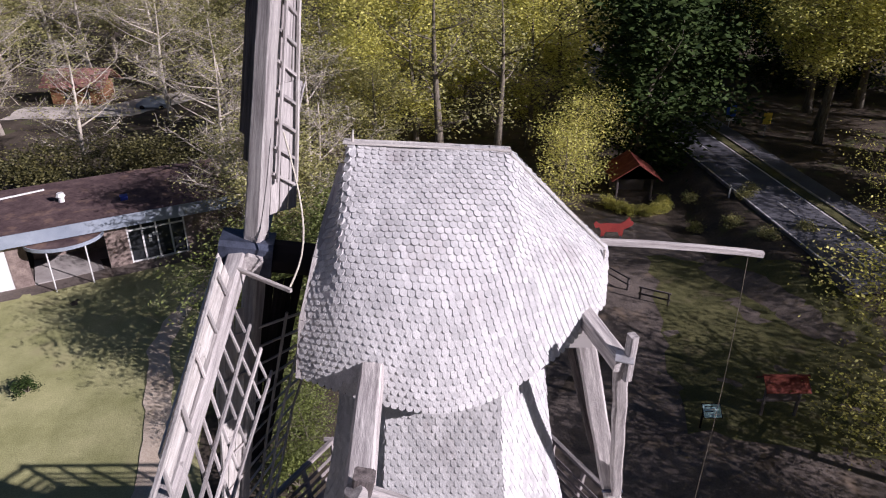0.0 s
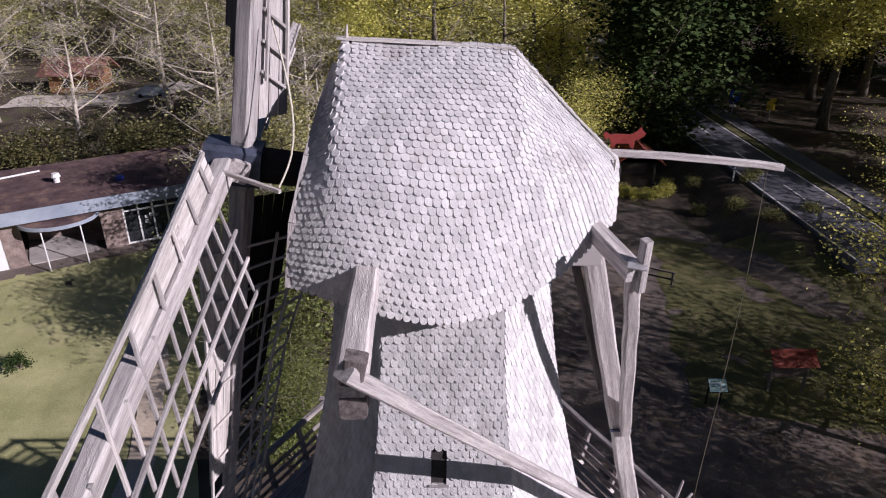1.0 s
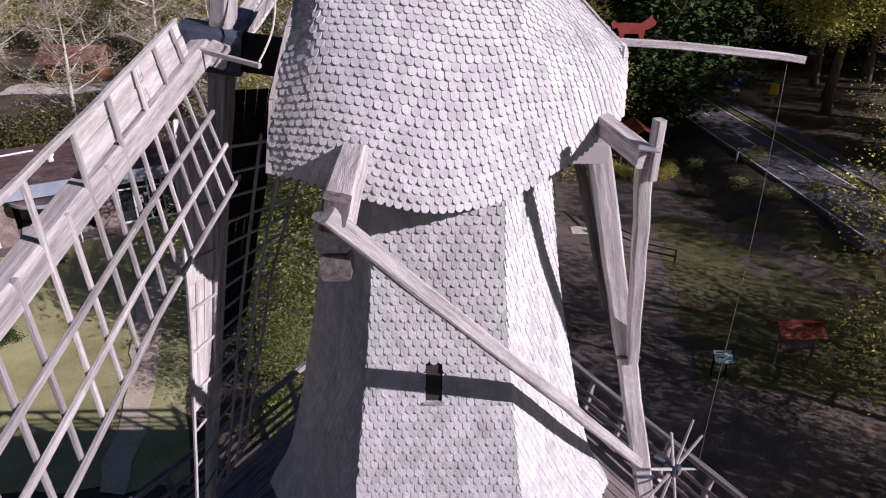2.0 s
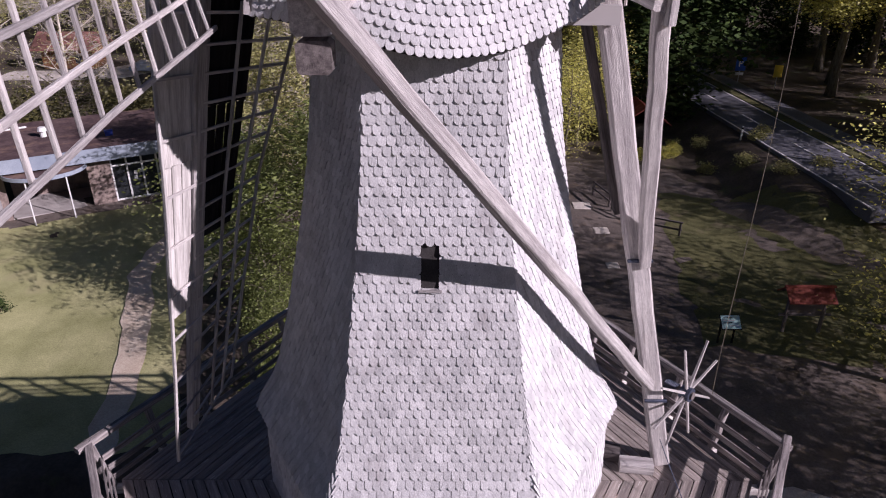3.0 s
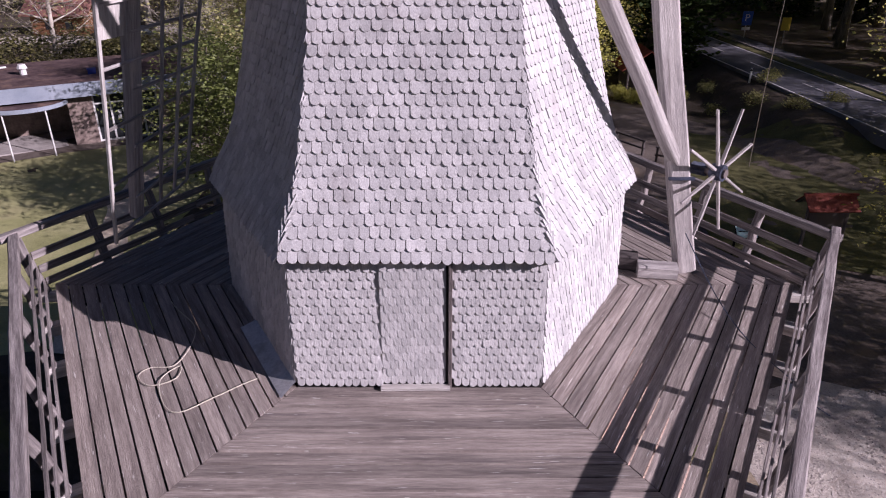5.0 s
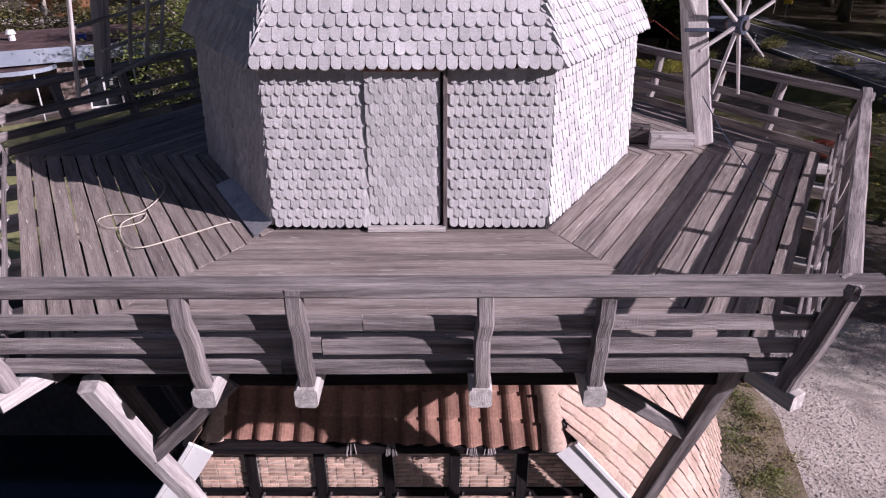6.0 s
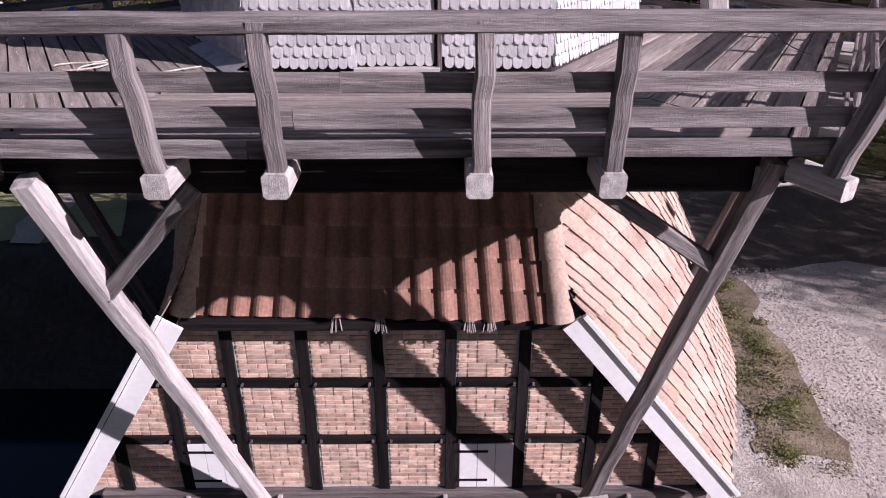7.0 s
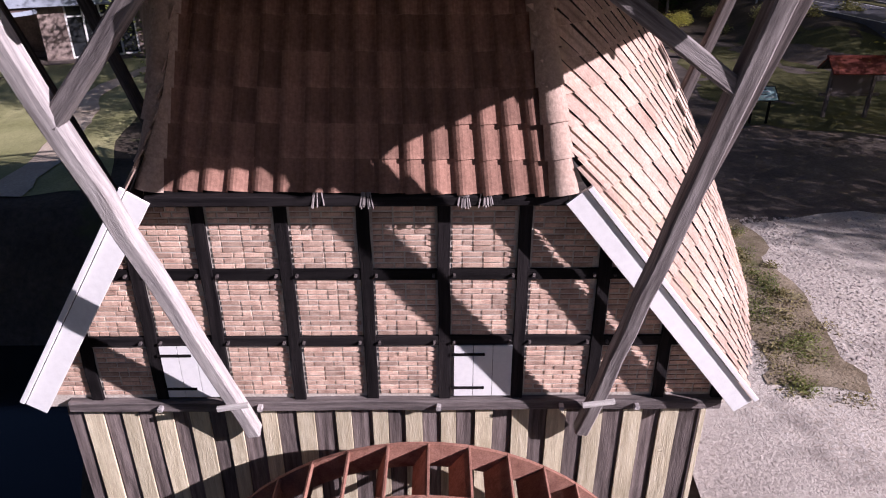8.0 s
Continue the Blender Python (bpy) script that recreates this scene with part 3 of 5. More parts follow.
timber("yoke_post", (2.82, 8.55, 16.5), (2.83, 8.52, 17.32), 0.13, 0.16, GREY_WOOD, tail)
timber("zinc_cap", (2.6, 8.5, 16.97), (2.86, 8.42, 16.96), 0.3, 0.02, ZINC, tail, label="bright metal cover plate")
timber("tail_pole", (2.35, 9.95, 16.75), (4.62, 10.8, 7.53), 0.34, 0.3, GREY_WOOD, tail, segs=12, worn=0.012, up=(0, -1, 0), label="thick pale tail pole reaching the deck")
timber("strut", (2.74, 8.62, 16.75), (3.5, 10.25, 12.4), 0.2, 0.24, GREY_WOOD, tail, segs=8, worn=0.01, up=(0, -1, 0))
timber("strut", (2.05, 10.3, 16.75), (3.05, 10.6, 13.2), 0.14, 0.2, DARK_WOOD, tail, segs=6, up=(0, -1, 0))
for z, w in ((12.5, 0.4), (9.35, 0.42)):
    u = (16.75 - z) / 9.22
    bm = bmesh.new()
    beam(bm, (2.35 + 2.27 * u - 0.2, 9.75 + 0.85 * u, z), (2.35 + 2.27 * u + 0.22, 9.75 + 0.85 * u, z), 0.05, 0.05)
    part("bolt", bm, IRON, tail)
# pole with the rope, and the sheet-metal animal on it
pole = thing("brake_pole", (2.7, 10.4, 17.9), "long thin grey pole sticking out behind the cap", "brake pole")
bm = bmesh.new()
beam(bm, (2.45, 10.35, 17.98), (5.47, 10.42, 17.7), 0.1, 0.11, bow=0.04, segs=8)
part("lever", bm, GREY_WOOD, pole)
bm = bmesh.new()
pts = [(5.22 + 0.05 * math.sin(u * 5), 10.41 - 0.1 * u, 17.7 - 8.1 * u) for u in [i / 20 for i in range(21)]]
rod(bm, pts, 0.006)
part("rope", bm, BARK, pole, "thin hanging pull rope")

# red sheet-metal animal, flat, on two pins
vane = thing("weather_vane", (2.9, 10.6, 17.97), "flat red sheet-metal horse-shaped vane on the pole", "weather vane")
bm = bmesh.new()
shape = [(2.56, 18.2), (2.6, 18.12), (2.66, 18.14), (2.7, 18.06), (2.7, 17.97), (2.75, 17.97), (2.78, 18.05), (2.98, 18.05), (3.02, 17.97), (3.07, 17.97), (3.08, 18.1), (3.14, 18.12), (3.22, 18.17), (3.24, 18.22), (3.18, 18.27), (3.16, 18.33), (3.1, 18.26), (3.0, 18.2), (2.76, 18.21), (2.66, 18.2), (2.6, 18.25)]
f = bm.faces.new([bm.verts.new((x, 10.58, z)) for x, z in shape])
g = bmesh.ops.extrude_face_region(bm, geom=[f])
for v in g["geom"]:
    if isinstance(v, bmesh.types.BMVert):
        v.co.y += 0.02
bmesh.ops.recalc_face_normals(bm, faces=bm.faces)
part("plate", bm, RED_PAINT, vane)
for x in (2.73, 3.04):
    timber("pin", (x, 10.59, 17.9), (x, 10.59, 17.99), 0.02, 0.02, IRON, vane)

# ---- sail cross: shaft, hub, two stocks and four sails ----
HUB = Vector((-3.2, 9.98, 17.95))
AX = (Vector((-0.993, -0.115, 0)) * math.cos(radians(10)) + Vector((0, 0, math.sin(radians(10))))).normalized()
TOWARD = Vector((0.115, -0.993, 0)).normalized()
UPWARD = TOWARD.cross(AX).normalized() * (1 if TOWARD.cross(AX).z > 0 else -1)
cross = thing("sail_cross", tuple(HUB), "four weathered timber windmill sails on a tilted shaft", "windmill sails")
bm = bmesh.new()
rod(bm, [HUB + AX * 0.35, HUB - AX * 2.2], 0.28, 12)
part("windshaft", bm, BLACK_WOOD, cross, "black round windshaft")
hub = timber("hub_casting", HUB - AX * 0.42, HUB + AX * 0.42, 0.62, 0.62, IRON, cross, up=tuple(UPWARD), label="dark blue iron poll end")


def sail(angle, bars, boards, laths=(-0.55, -1.02, -1.5), twist=1.0, rungs=1, rim=0.62, slant=0.0):
    """One sail: angle in the sail plane from the horizontal towards the viewer, twisted more at the root; boards from one station to another."""
    a = radians(angle)
    d = (TOWARD * math.cos(a) + UPWARD * math.sin(a)).normalized()
    lead = (-TOWARD * math.sin(a) + UPWARD * math.cos(a)).normalized()

    def across(u):
        w = -radians(twist * lerp(u, [(1.0, 24), (4.0, 12), (9.0, 6)]))
        return (lead * math.cos(w) - AX * math.sin(w)).normalized()

    o = HUB + AX * (0.12 if angle % 180 == 0 or abs(angle + 4) < 1 else -0.12)
    flat = d.cross(across(4.0)).normalized()
    at = lambda u, v, h=0.0: o + d * u + across(u) * v + flat * h
    sgn = 1 if flat.dot(Vector((1, 0, 0.3))) > 0 else -1
    s = part("sail", (lambda b: (beam(b, at(-0.4, 0), at(9.4, 0), 0.34, 0.3, up=tuple(flat), segs=16, worn=0.008, taper=0.55), b)[1])(bmesh.new()), GREY_WOOD, cross, "weathered timber sail with lattice and wind boards")
    for i in range(bars):
        u = 1.5 + i * 0.44
        bm = bmesh.new()
        beam(bm, at(u - slant, rim if i % rungs == 0 else 0.12, 0.1 * sgn), at(u - 0.06, laths[-1] - 0.05, 0.1 * sgn), 0.045, 0.035, up=tuple(flat), worn=0.004, segs=3)
        part("cross_bar", bm, GREY_WOOD, s)
    for v in laths:
        bm = bmesh.new()
        for q in range(5):
            beam(bm, at(1.3 + 1.6 * q, v, 0.15 * sgn), at(2.9 + 1.6 * q, v, 0.15 * sgn), 0.055, 0.04, up=tuple(flat), segs=2, worn=0.008)
        part("lath", bm, GREY_WOOD, s)
    bm = bmesh.new()
    for q in range(5):
        beam(bm, at(1.2 + 1.66 * q, rim, 0.12 * sgn), at(2.86 + 1.66 * q, rim, 0.12 * sgn), 0.05, 0.05, up=tuple(flat), segs=2, worn=0.006)
    part("edge_lath", bm, PALE_WOOD, s)
    for lo, hi, v0, v1, mat in boards:
        n = max(1, round(abs(v1 - v0) / 0.2))
        for i in range(n):
            va, vb = v0 + (v1 - v0) * i / n, v0 + (v1 - v0) * (i + 1) / n
            bm = bmesh.new()
            vm, k = (va + vb) / 2, max(1, round((hi - lo) / 2.2))
            for q in range(k):
                ua, ub = lo + (hi - lo) * q / k, lo + (hi - lo) * (q + 1) / k - 0.01
                beam(bm, at(ua, vm, 0.05 * sgn), at(ub, vm, 0.05 * sgn), abs(vb - va) - 0.008, 0.025, up=tuple(d.cross(across((ua + ub) / 2))), segs=3, worn=0.003)
            part("wind_board", bm, mat, s)
    return s


sail(-4, 18, [(1.0, 4.9, 0.16, 0.6, PALE_WOOD)], rungs=2)
upper = sail(86, 18, [(0.7, 9.2, 0.18, 0.74, GREY_WOOD)], (0.2,), -1.9, slant=0.36)
base = HUB + UPWARD * 1.0
edge = Vector((-0.66, 0.75, 0)).normalized()
# These face away from the sun; the darker wood deepens their shade by colour.
for i in range(2):
    a = base + edge * (0.16 + 0.17 * i) + Vector((0, -0.1, 0)) + UPWARD * (0.6 + 0.4 * i)
    timber("wind_board", a, a + UPWARD * 7.2, 0.165, 0.025, DARK_WOOD, upper, up=tuple(edge.cross(UPWARD)), segs=5, worn=0.004)
sail(176, 18, [(1.0, 9.0, 0.16, 0.6, PALE_WOOD)], (-0.12,))
# Black boards added at the lower sail's root paint in its shadow.
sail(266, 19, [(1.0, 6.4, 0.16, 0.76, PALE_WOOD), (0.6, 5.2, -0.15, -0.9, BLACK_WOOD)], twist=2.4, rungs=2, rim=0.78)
# striking gear: cross rod and loose cord by the hub
timber("striking_rod", HUB + Vector((0.05, -0.75, 0.1)), HUB + Vector((0.95, -1.2, -0.02)), 0.06, 0.06, PALE_WOOD, cross)
bm = bmesh.new()
a, b = HUB + Vector((0.85, -0.2, 2.1)), HUB + Vector((0.93, -1.15, 0.02))
rod(bm, [a.lerp(b, u) + Vector((0.22 * math.sin(u * 3.14), 0, -0.3 * math.sin(u * 3.14))) for u in [i / 10 for i in range(11)]], 0.014)
part("cord", bm, ROPE, cross)

# ---- gallery: six-sided deck with leaning rails ----
gallery = thing("gallery", (CX, CY, 7.3), "six-sided timber gallery with plank deck and leaning rails", "gallery")
IN_A, OUT_A = 2.83, 5.5


def ring_point(k, apothem, t, z):
    """On side k (0 faces -y), at that distance from the axis, t across from the side's middle."""
    a = radians(-90 + 60 * k)
    return Vector((CX + apothem * math.cos(a) - t * math.sin(a), CY + apothem * math.sin(a) + t * math.cos(a), z))


T30 = math.tan(radians(30))
for k in range(6):
    n = 13
    for i in range(n):
        a0 = IN_A + (OUT_A - IN_A) * i / n + 0.006
        a1 = IN_A + (OUT_A - IN_A) * (i + 1) / n - 0.018
        dz = random.uniform(-0.004, 0.004)
        bm = bmesh.new()
        top = [ring_point(k, a0, -a0 * T30 + 0.006, DECK_Z + dz), ring_point(k, a0, a0 * T30 - 0.006, DECK_Z + dz), ring_point(k, a1, a1 * T30 - 0.006, DECK_Z + dz), ring_point(k, a1, -a1 * T30 + 0.006, DECK_Z + dz)]
        lo = [p - Vector((0, 0, 0.05)) for p in top]
        tv, lv = [bm.verts.new(p) for p in top], [bm.verts.new(p) for p in lo]
        lay, g0 = bm.verts.layers.float_vector.new("grain"), random.uniform(0, 20)
        tv, lv = [v for v in bm.verts][:4], [v for v in bm.verts][4:]
        for v, (g, h) in zip(tv + lv, ((a0, -a0), (a0, a0), (a1, a1), (a1, -a1)) * 2):
            v[lay] = (g + g0, g0, h * T30)
        bm.faces.new(tv[::-1]), bm.faces.new(lv)
        for q in range(4):
            bm.faces.new((tv[q], tv[(q + 1) % 4], lv[(q + 1) % 4], lv[q]))
        bmesh.ops.recalc_face_normals(bm, faces=bm.faces)
        part("deck_plank", bm, DECK, gallery)
    # joists, rim and sheathing under the planks; their black paints in the deep shade there
    for a in (3.4, 4.6):
        timber("joist", ring_point(k, a, -a * T30 + 0.05, 7.34), ring_point(k, a, a * T30 - 0.05, 7.34), 0.14, 0.2, BLACK_WOOD, gallery, segs=4)
    timber("rim_beam", ring_point(k, 5.2, -5.2 * T30, 7.2), ring_point(k, 5.2, 5.2 * T30, 7.2), 0.18, 0.3, BLACK_WOOD, gallery, segs=6)

RAIL_A, RAIL_Z = 5.88, 8.47
for k in range(6):
    half = RAIL_A * T30
    bm = bmesh.new()
    beam(bm, ring_point(k, RAIL_A, -half - 0.1, RAIL_Z - 0.06), ring_point(k, RAIL_A, half + 0.25, RAIL_Z - 0.04), 0.15, 0.13, segs=12, worn=0.008)
    part("top_rail", bm, RAIL_WOOD, gallery)
    for z, a, h in ((8.02, 5.735, 0.135), (7.76, 5.68, 0.14), (7.53, 5.63, 0.135)):
        hw = a * T30 - 0.03
        cut = random.uniform(-0.3, 0.3)
        for t0, t1 in ((-hw, cut * hw), (cut * hw + 0.01, hw)):
            bm = bmesh.new()
            beam(bm, ring_point(k, a, t0, z + random.uniform(-0.012, 0.012)), ring_point(k, a, t1, z + random.uniform(-0.012, 0.012)), 0.03, h, segs=5, worn=0.006)
            part("rail_board", bm, RAIL_WOOD, gallery)
    stations = (-1.6, -0.75, 0.7, 1.65) if k == 0 else (-2.0, -0.75, 0.75, 2.0)
    for t in stations:
        bm = bmesh.new()
        beam(bm, ring_point(k, 5.64, t, 7.3), ring_point(k, 5.9, t + random.uniform(-0.04, 0.04), 8.44), 0.13, 0.12, up=tuple(ring_point(k, 1, 0, 0) - Vector((CX, CY, 0))), segs=7, worn=0.014, bow=random.uniform(-0.03, 0.05))
        part("post", bm, RAIL_WOOD, gallery)
        timber("joist_end", ring_point(k, 5.2, t, 7.3), ring_point(k, 5.75, t, 7.28), 0.19, 0.19, PALE_WOOD, gallery, label="whitened beam end")
    # leaning corner post
    c = hexagon(6.52, 7.3)[k], hexagon(6.82, 8.48)[k]
    bm = bmesh.new()
    beam(bm, c[0], c[1], 0.15, 0.15, segs=6, worn=0.012)
    part("corner_post", bm, RAIL_WOOD, gallery)
    timber("joist_end", hexagon(6.1, 7.28)[k], hexagon(6.66, 7.25)[k], 0.16, 0.17, PALE_WOOD, gallery, label="whitened beam end")
    timber("radial_joist", hexagon(3.2, 7.3)[k], hexagon(6.2, 7.27)[k], 0.18, 0.2, DARK_WOOD, gallery)

# raking struts from the mill house to the gallery
# The right post's browner oak stands in for shade on its upper part.
for foot, top, knee, br, oak in (((-1.9, 6.85, 1.5), (-2.66, 4.85, 7.0), 0.82, (-1.5, 5.0, 7.12), GREY_WOOD), ((2.3, 6.85, 1.5), (2.95, 4.98, 7.12), 0.84, (1.55, 5.2, 7.12), RAIL_WOOD)):
    st = thing("gallery_strut", foot, "long raking timber strut carrying the gallery", "strut", "gallery struts")
    f, t = Vector(foot), Vector(top)
    timber("post", f, t + (t - f).normalized() * 0.25, 0.17, 0.19, oak, st, segs=12, worn=0.01, up=(0, -1, 0), label="squared grey timber")
    timber("knee_brace", f.lerp(t, knee), br, 0.14, 0.17, RAIL_WOOD, st, segs=4, up=(0, -1, 0))
    if oak is RAIL_WOOD:
        timber("cap_piece", t + Vector((-0.1, 0, 0.06)), t + Vector((0.3, 0.1, 0.06)), 0.16, 0.18, PALE_WOOD, st)
    m = f.lerp(t, 0.12)
    timber("wedge", m + Vector((-0.18, -0.14, 0.0)), m + Vector((0.2, -0.14, 0.06)), 0.05, 0.06, PALE_WOOD, st)
for k in (1, 2, 3, 4, 5):
    for t in (-1.7, 1.7):
        p, q = ring_point(k, 3.3, t * 0.5, 1.0), ring_point(k, 5.2, t, 7.1)
        if k == 1 and t < 0:
            continue
        st = thing("gallery_strut", tuple(p), "long raking timber strut carrying the gallery", "strut", "gallery struts")
        timber("post", p, q, 0.16, 0.18, DARK_WOOD, st, segs=4)

# ---- mill house under the gallery: timber frame with brick panels, pantile roof ----
WY = 6.95
house = thing("mill_house", (-0.2, WY, 0), "half-timbered brick mill house with clay pantile roof", "mill house")
POSTS = [-4.6, -3.85, -3.02, -2.2, -1.28, -0.36, 0.54, 1.46, 2.4, 3.25, 4.0]
RAILS = [1.92, 2.8, 3.72, 4.66]
edge_l = lambda z: -2.6 - (4.85 - z) * 0.70
edge_r = lambda z: 1.86 + (4.85 - z) * 0.80
bm = bmesh.new()
prof = [(edge_l(1.8), 1.8), (edge_r(1.8), 1.8), (edge_r(4.85), 4.85), (edge_l(4.85), 4.85)]
lo, hi = [bm.verts.new((x, WY + 0.033, z)) for x, z in prof], [bm.verts.new((x, WY + 0.3, z)) for x, z in prof]
bm.faces.new(lo), bm.faces.new(hi[::-1])
for i in range(4):
    bm.faces.new((lo[i], hi[i], hi[(i + 1) % 4], lo[(i + 1) % 4]))
part("mortar_wall", bm, MORTAR, house, "pale lime mortar between the bricks")


def brick_mesh(w=0.232, h=0.058, d=0.03):
    bm = bmesh.new()
    e = 0.006
    f = [bm.verts.new((x, -d, z)) for x, z in ((-w / 2 + e, -h / 2 + e), (w / 2 - e, -h / 2 + e), (w / 2 - e, h / 2 - e), (-w / 2 + e, h / 2 - e))]
    r = [bm.verts.new((x, 0.01, z)) for x, z in ((-w / 2, -h / 2), (w / 2, -h / 2), (w / 2, h / 2), (-w / 2, h / 2))]
    bm.faces.new(f)
    for i in range(4):
        bm.faces.new((f[i], r[i], r[(i + 1) % 4], f[(i + 1) % 4]))
    return bm


BRICK_ONE = material("brick_single", (0.45, 0.29, 0.225), (0.74, 0.545, 0.435), 9, 0.9, 0.5, (1, 1, 1), 60, "object", 0.3)
bricks = {w: to_mesh("brick", brick_mesh(w), BRICK_ONE) for w in (0.232, 0.112)}
shutters = [(-2.94, -2.28), (0.66, 1.38)]
rest, count = [], 0
for row, (z0, z1) in enumerate(zip(RAILS, RAILS[1:])):
    for col, (x0, x1) in enumerate(zip(POSTS, POSTS[1:])):
        if row == 0 and any(a < (x0 + x1) / 2 < b for a, b in shutters):
            continue
        z, j = z0 + 0.1, 0
        while z < z1 - 0.085:
            xa, xb = max(x0 + 0.088, edge_l(z) + 0.02), min(x1 - 0.088, edge_r(z) - 0.02)
            x = xa + (0.0 if (j + col) % 2 else -0.12)
            while x < xb - 0.04:
                w = 0.24 if random.random() > 0.18 else 0.12
                a, b = max(x, xa), min(x + w, xb)
                if b - a > 0.05:
                    m = Matrix.Translation(((a + b) / 2, WY + 0.05 + random.uniform(-0.006, 0.004), z + random.uniform(-0.003, 0.003)))
                    sc = Matrix.Diagonal(((b - a - 0.012) / (0.232 if w > 0.2 else 0.112), 1, 1, 1))
                    if row == 2 and 2 < col < 7 and count < 300:
                        piece("brick", bricks[0.232 if w > 0.2 else 0.112], m @ sc, house)
                        count += 1
                    else:
                        rest.append((m @ sc, w))
                x += w
            z, j = z + 0.0715, j + 1
verts, faces = [], []
for m, w in rest:
    o = len(verts)
    ww, h, d, e = (0.232 if w > 0.2 else 0.112), 0.058, 0.03, 0.006
    verts += [tuple(m @ Vector((x, -d, z))) for x, z in ((-ww / 2 + e, -h / 2 + e), (ww / 2 - e, -h / 2 + e), (ww / 2 - e, h / 2 - e), (-ww / 2 + e, h / 2 - e))]
    verts += [tuple(m @ Vector((x, 0.01, z))) for x, z in ((-ww / 2, -h / 2), (ww / 2, -h / 2), (ww / 2, h / 2), (-ww / 2, h / 2))]
    faces += [(o, o + 1, o + 2, o + 3)] + [(o + i, o + 4 + i, o + 4 + (i + 1) % 4, o + (i + 1) % 4) for i in range(4)]
me = bpy.data.meshes.new("bricks")
me.from_pydata(verts, [], faces)
me.materials.append(BRICK)
tagged(part("bricks", me, BRICK, house, "salmon-red bricks in the frame's panels"), kind="stuff")
for x in POSTS[1:]:
    zt = min(4.75, (1.86 - x) / 0.80 + 4.85) if x > 1.86 else min(4.75, (x + 2.6) / 0.70 + 4.85)
    if zt > 2.1:
        timber("frame_post", (x, WY, 1.85), (x, WY, zt), 0.145, 0.05, BLACK_WOOD, house, segs=6, worn=0.008, up=(0, -1, 0))
for z in RAILS[1:]:
    timber("frame_rail", (edge_l(z) + 0.1, WY + 0.012, z), (edge_r(z) - 0.1, WY + 0.008, z), 0.045, 0.135, BLACK_WOOD, house, segs=10, worn=0.006)
    for x in POSTS[2:-1]:
        if edge_l(z) + 0.3 < x < edge_r(z) - 0.3 and z < 4.5:
            for dx in (-0.12, 0.12):
                timber("peg", (x + dx, WY - 0.06, z), (x + dx, WY - 0.01, z), 0.03, 0.03, DARK_WOOD, house)
timber("sill_beam", (-4.2, WY - 0.02, 1.87), (4.05, WY - 0.02, 1.87), 0.13, 0.15, DARK_WOOD, house, segs=14, worn=0.01)
for x in (-1.75, 0.5, 2.05, -3.0, 3.0):
    timber("sill_peg", (x - 0.03, WY - 0.16, 1.88), (x - 0.03, WY - 0.07, 1.88), 0.06, 0.06, GREY_WOOD, house)
for x0, x1 in shutters:
    sh = part("shutter", (lambda b: (box(b, x0, x1, WY + 0.0, WY + 0.04, 1.99, 2.74), b)[1])(bmesh.new()), DARK_WOOD, house)
    n = 3
    for i in range(n):
        bm = bmesh.new()
        box(bm, x0 + (x1 - x0) * i / n + 0.004, x0 + (x1 - x0) * (i + 1) / n - 0.004, WY - 0.03, WY, 1.99, 2.74)
        part("shutter_board", bm, WHITE_PAINT, sh, "white painted board")
    for z in (2.12, 2.62):
        timber("strap_hinge", (x0 - 0.03, WY - 0.037, z), (x0 + 0.38, WY - 0.037, z), 0.014, 0.035, BLACK_WOOD, sh)
# boarded lower wall: cream and brown boards side by side
bm = bmesh.new()
box(bm, -4.35, 3.95, WY + 0.12, WY + 0.3, -5.0, 1.8)
part("lower_wall", bm, BROWN_WOOD, house)
x, i = -4.35, 0
while x < 3.9:
    w = random.uniform(0.2, 0.26) if i % 2 else random.uniform(0.2, 0.28)
    bm = bmesh.new()
    off = 0.07 if i % 2 else 0.1
    xe = min(x + w, 3.95)
    beam(bm, ((x + xe) / 2, WY + off, -4.6), ((x + xe) / 2, WY + off, 1.79), xe - x - 0.006, 0.03, up=(0, -1, 0), segs=8, worn=0.005)
    part("wall_board", bm, CREAM_WOOD if i % 2 else BROWN_WOOD, house)
    x, i = x + w, i + 1
# sheds' end walls and sides that close the house
bm = bmesh.new()
box(bm, -4.2, 3.9, 7.3, 14.0, -5.0, 1.6)
part("inner_block", bm, STONE, house)

# roof: half hip over the brick gable, and two long slopes that spread at the eaves
EAVE_R = [(0.0, 4.28, 6.66, 2.1), (0.25, 5.2, 8.75, 1.72), (0.5, 5.9, 10.6, 1.55), (0.75, 6.15, 12.6, 1.55), (1.0, 5.9, 14.8, 1.55)]
KNEE_R = [(0.0, 3.13, 6.66, 3.58), (0.12, 3.32, 7.4, 4.02), (0.25, 3.6, 8.35, 4.62), (0.5, 4.15, 10.3, 5.05), (1.0, 3.95, 14.0, 5.6)]
TOP_R = [(0.0, 1.97, 6.62, 5.05), (0.1, 1.66, 6.82, 5.7), (0.2, 1.48, 7.08, 6.5), (0.28, 1.36, 7.32, 7.2), (0.6, 3.0, 10.24, 7.25), (1.0, 2.6, 14.0, 7.25)]


def on_line(v, line):
    return Vector([lerp(v, [(p[0], p[i]) for p in line]) for i in (1, 2, 3)])


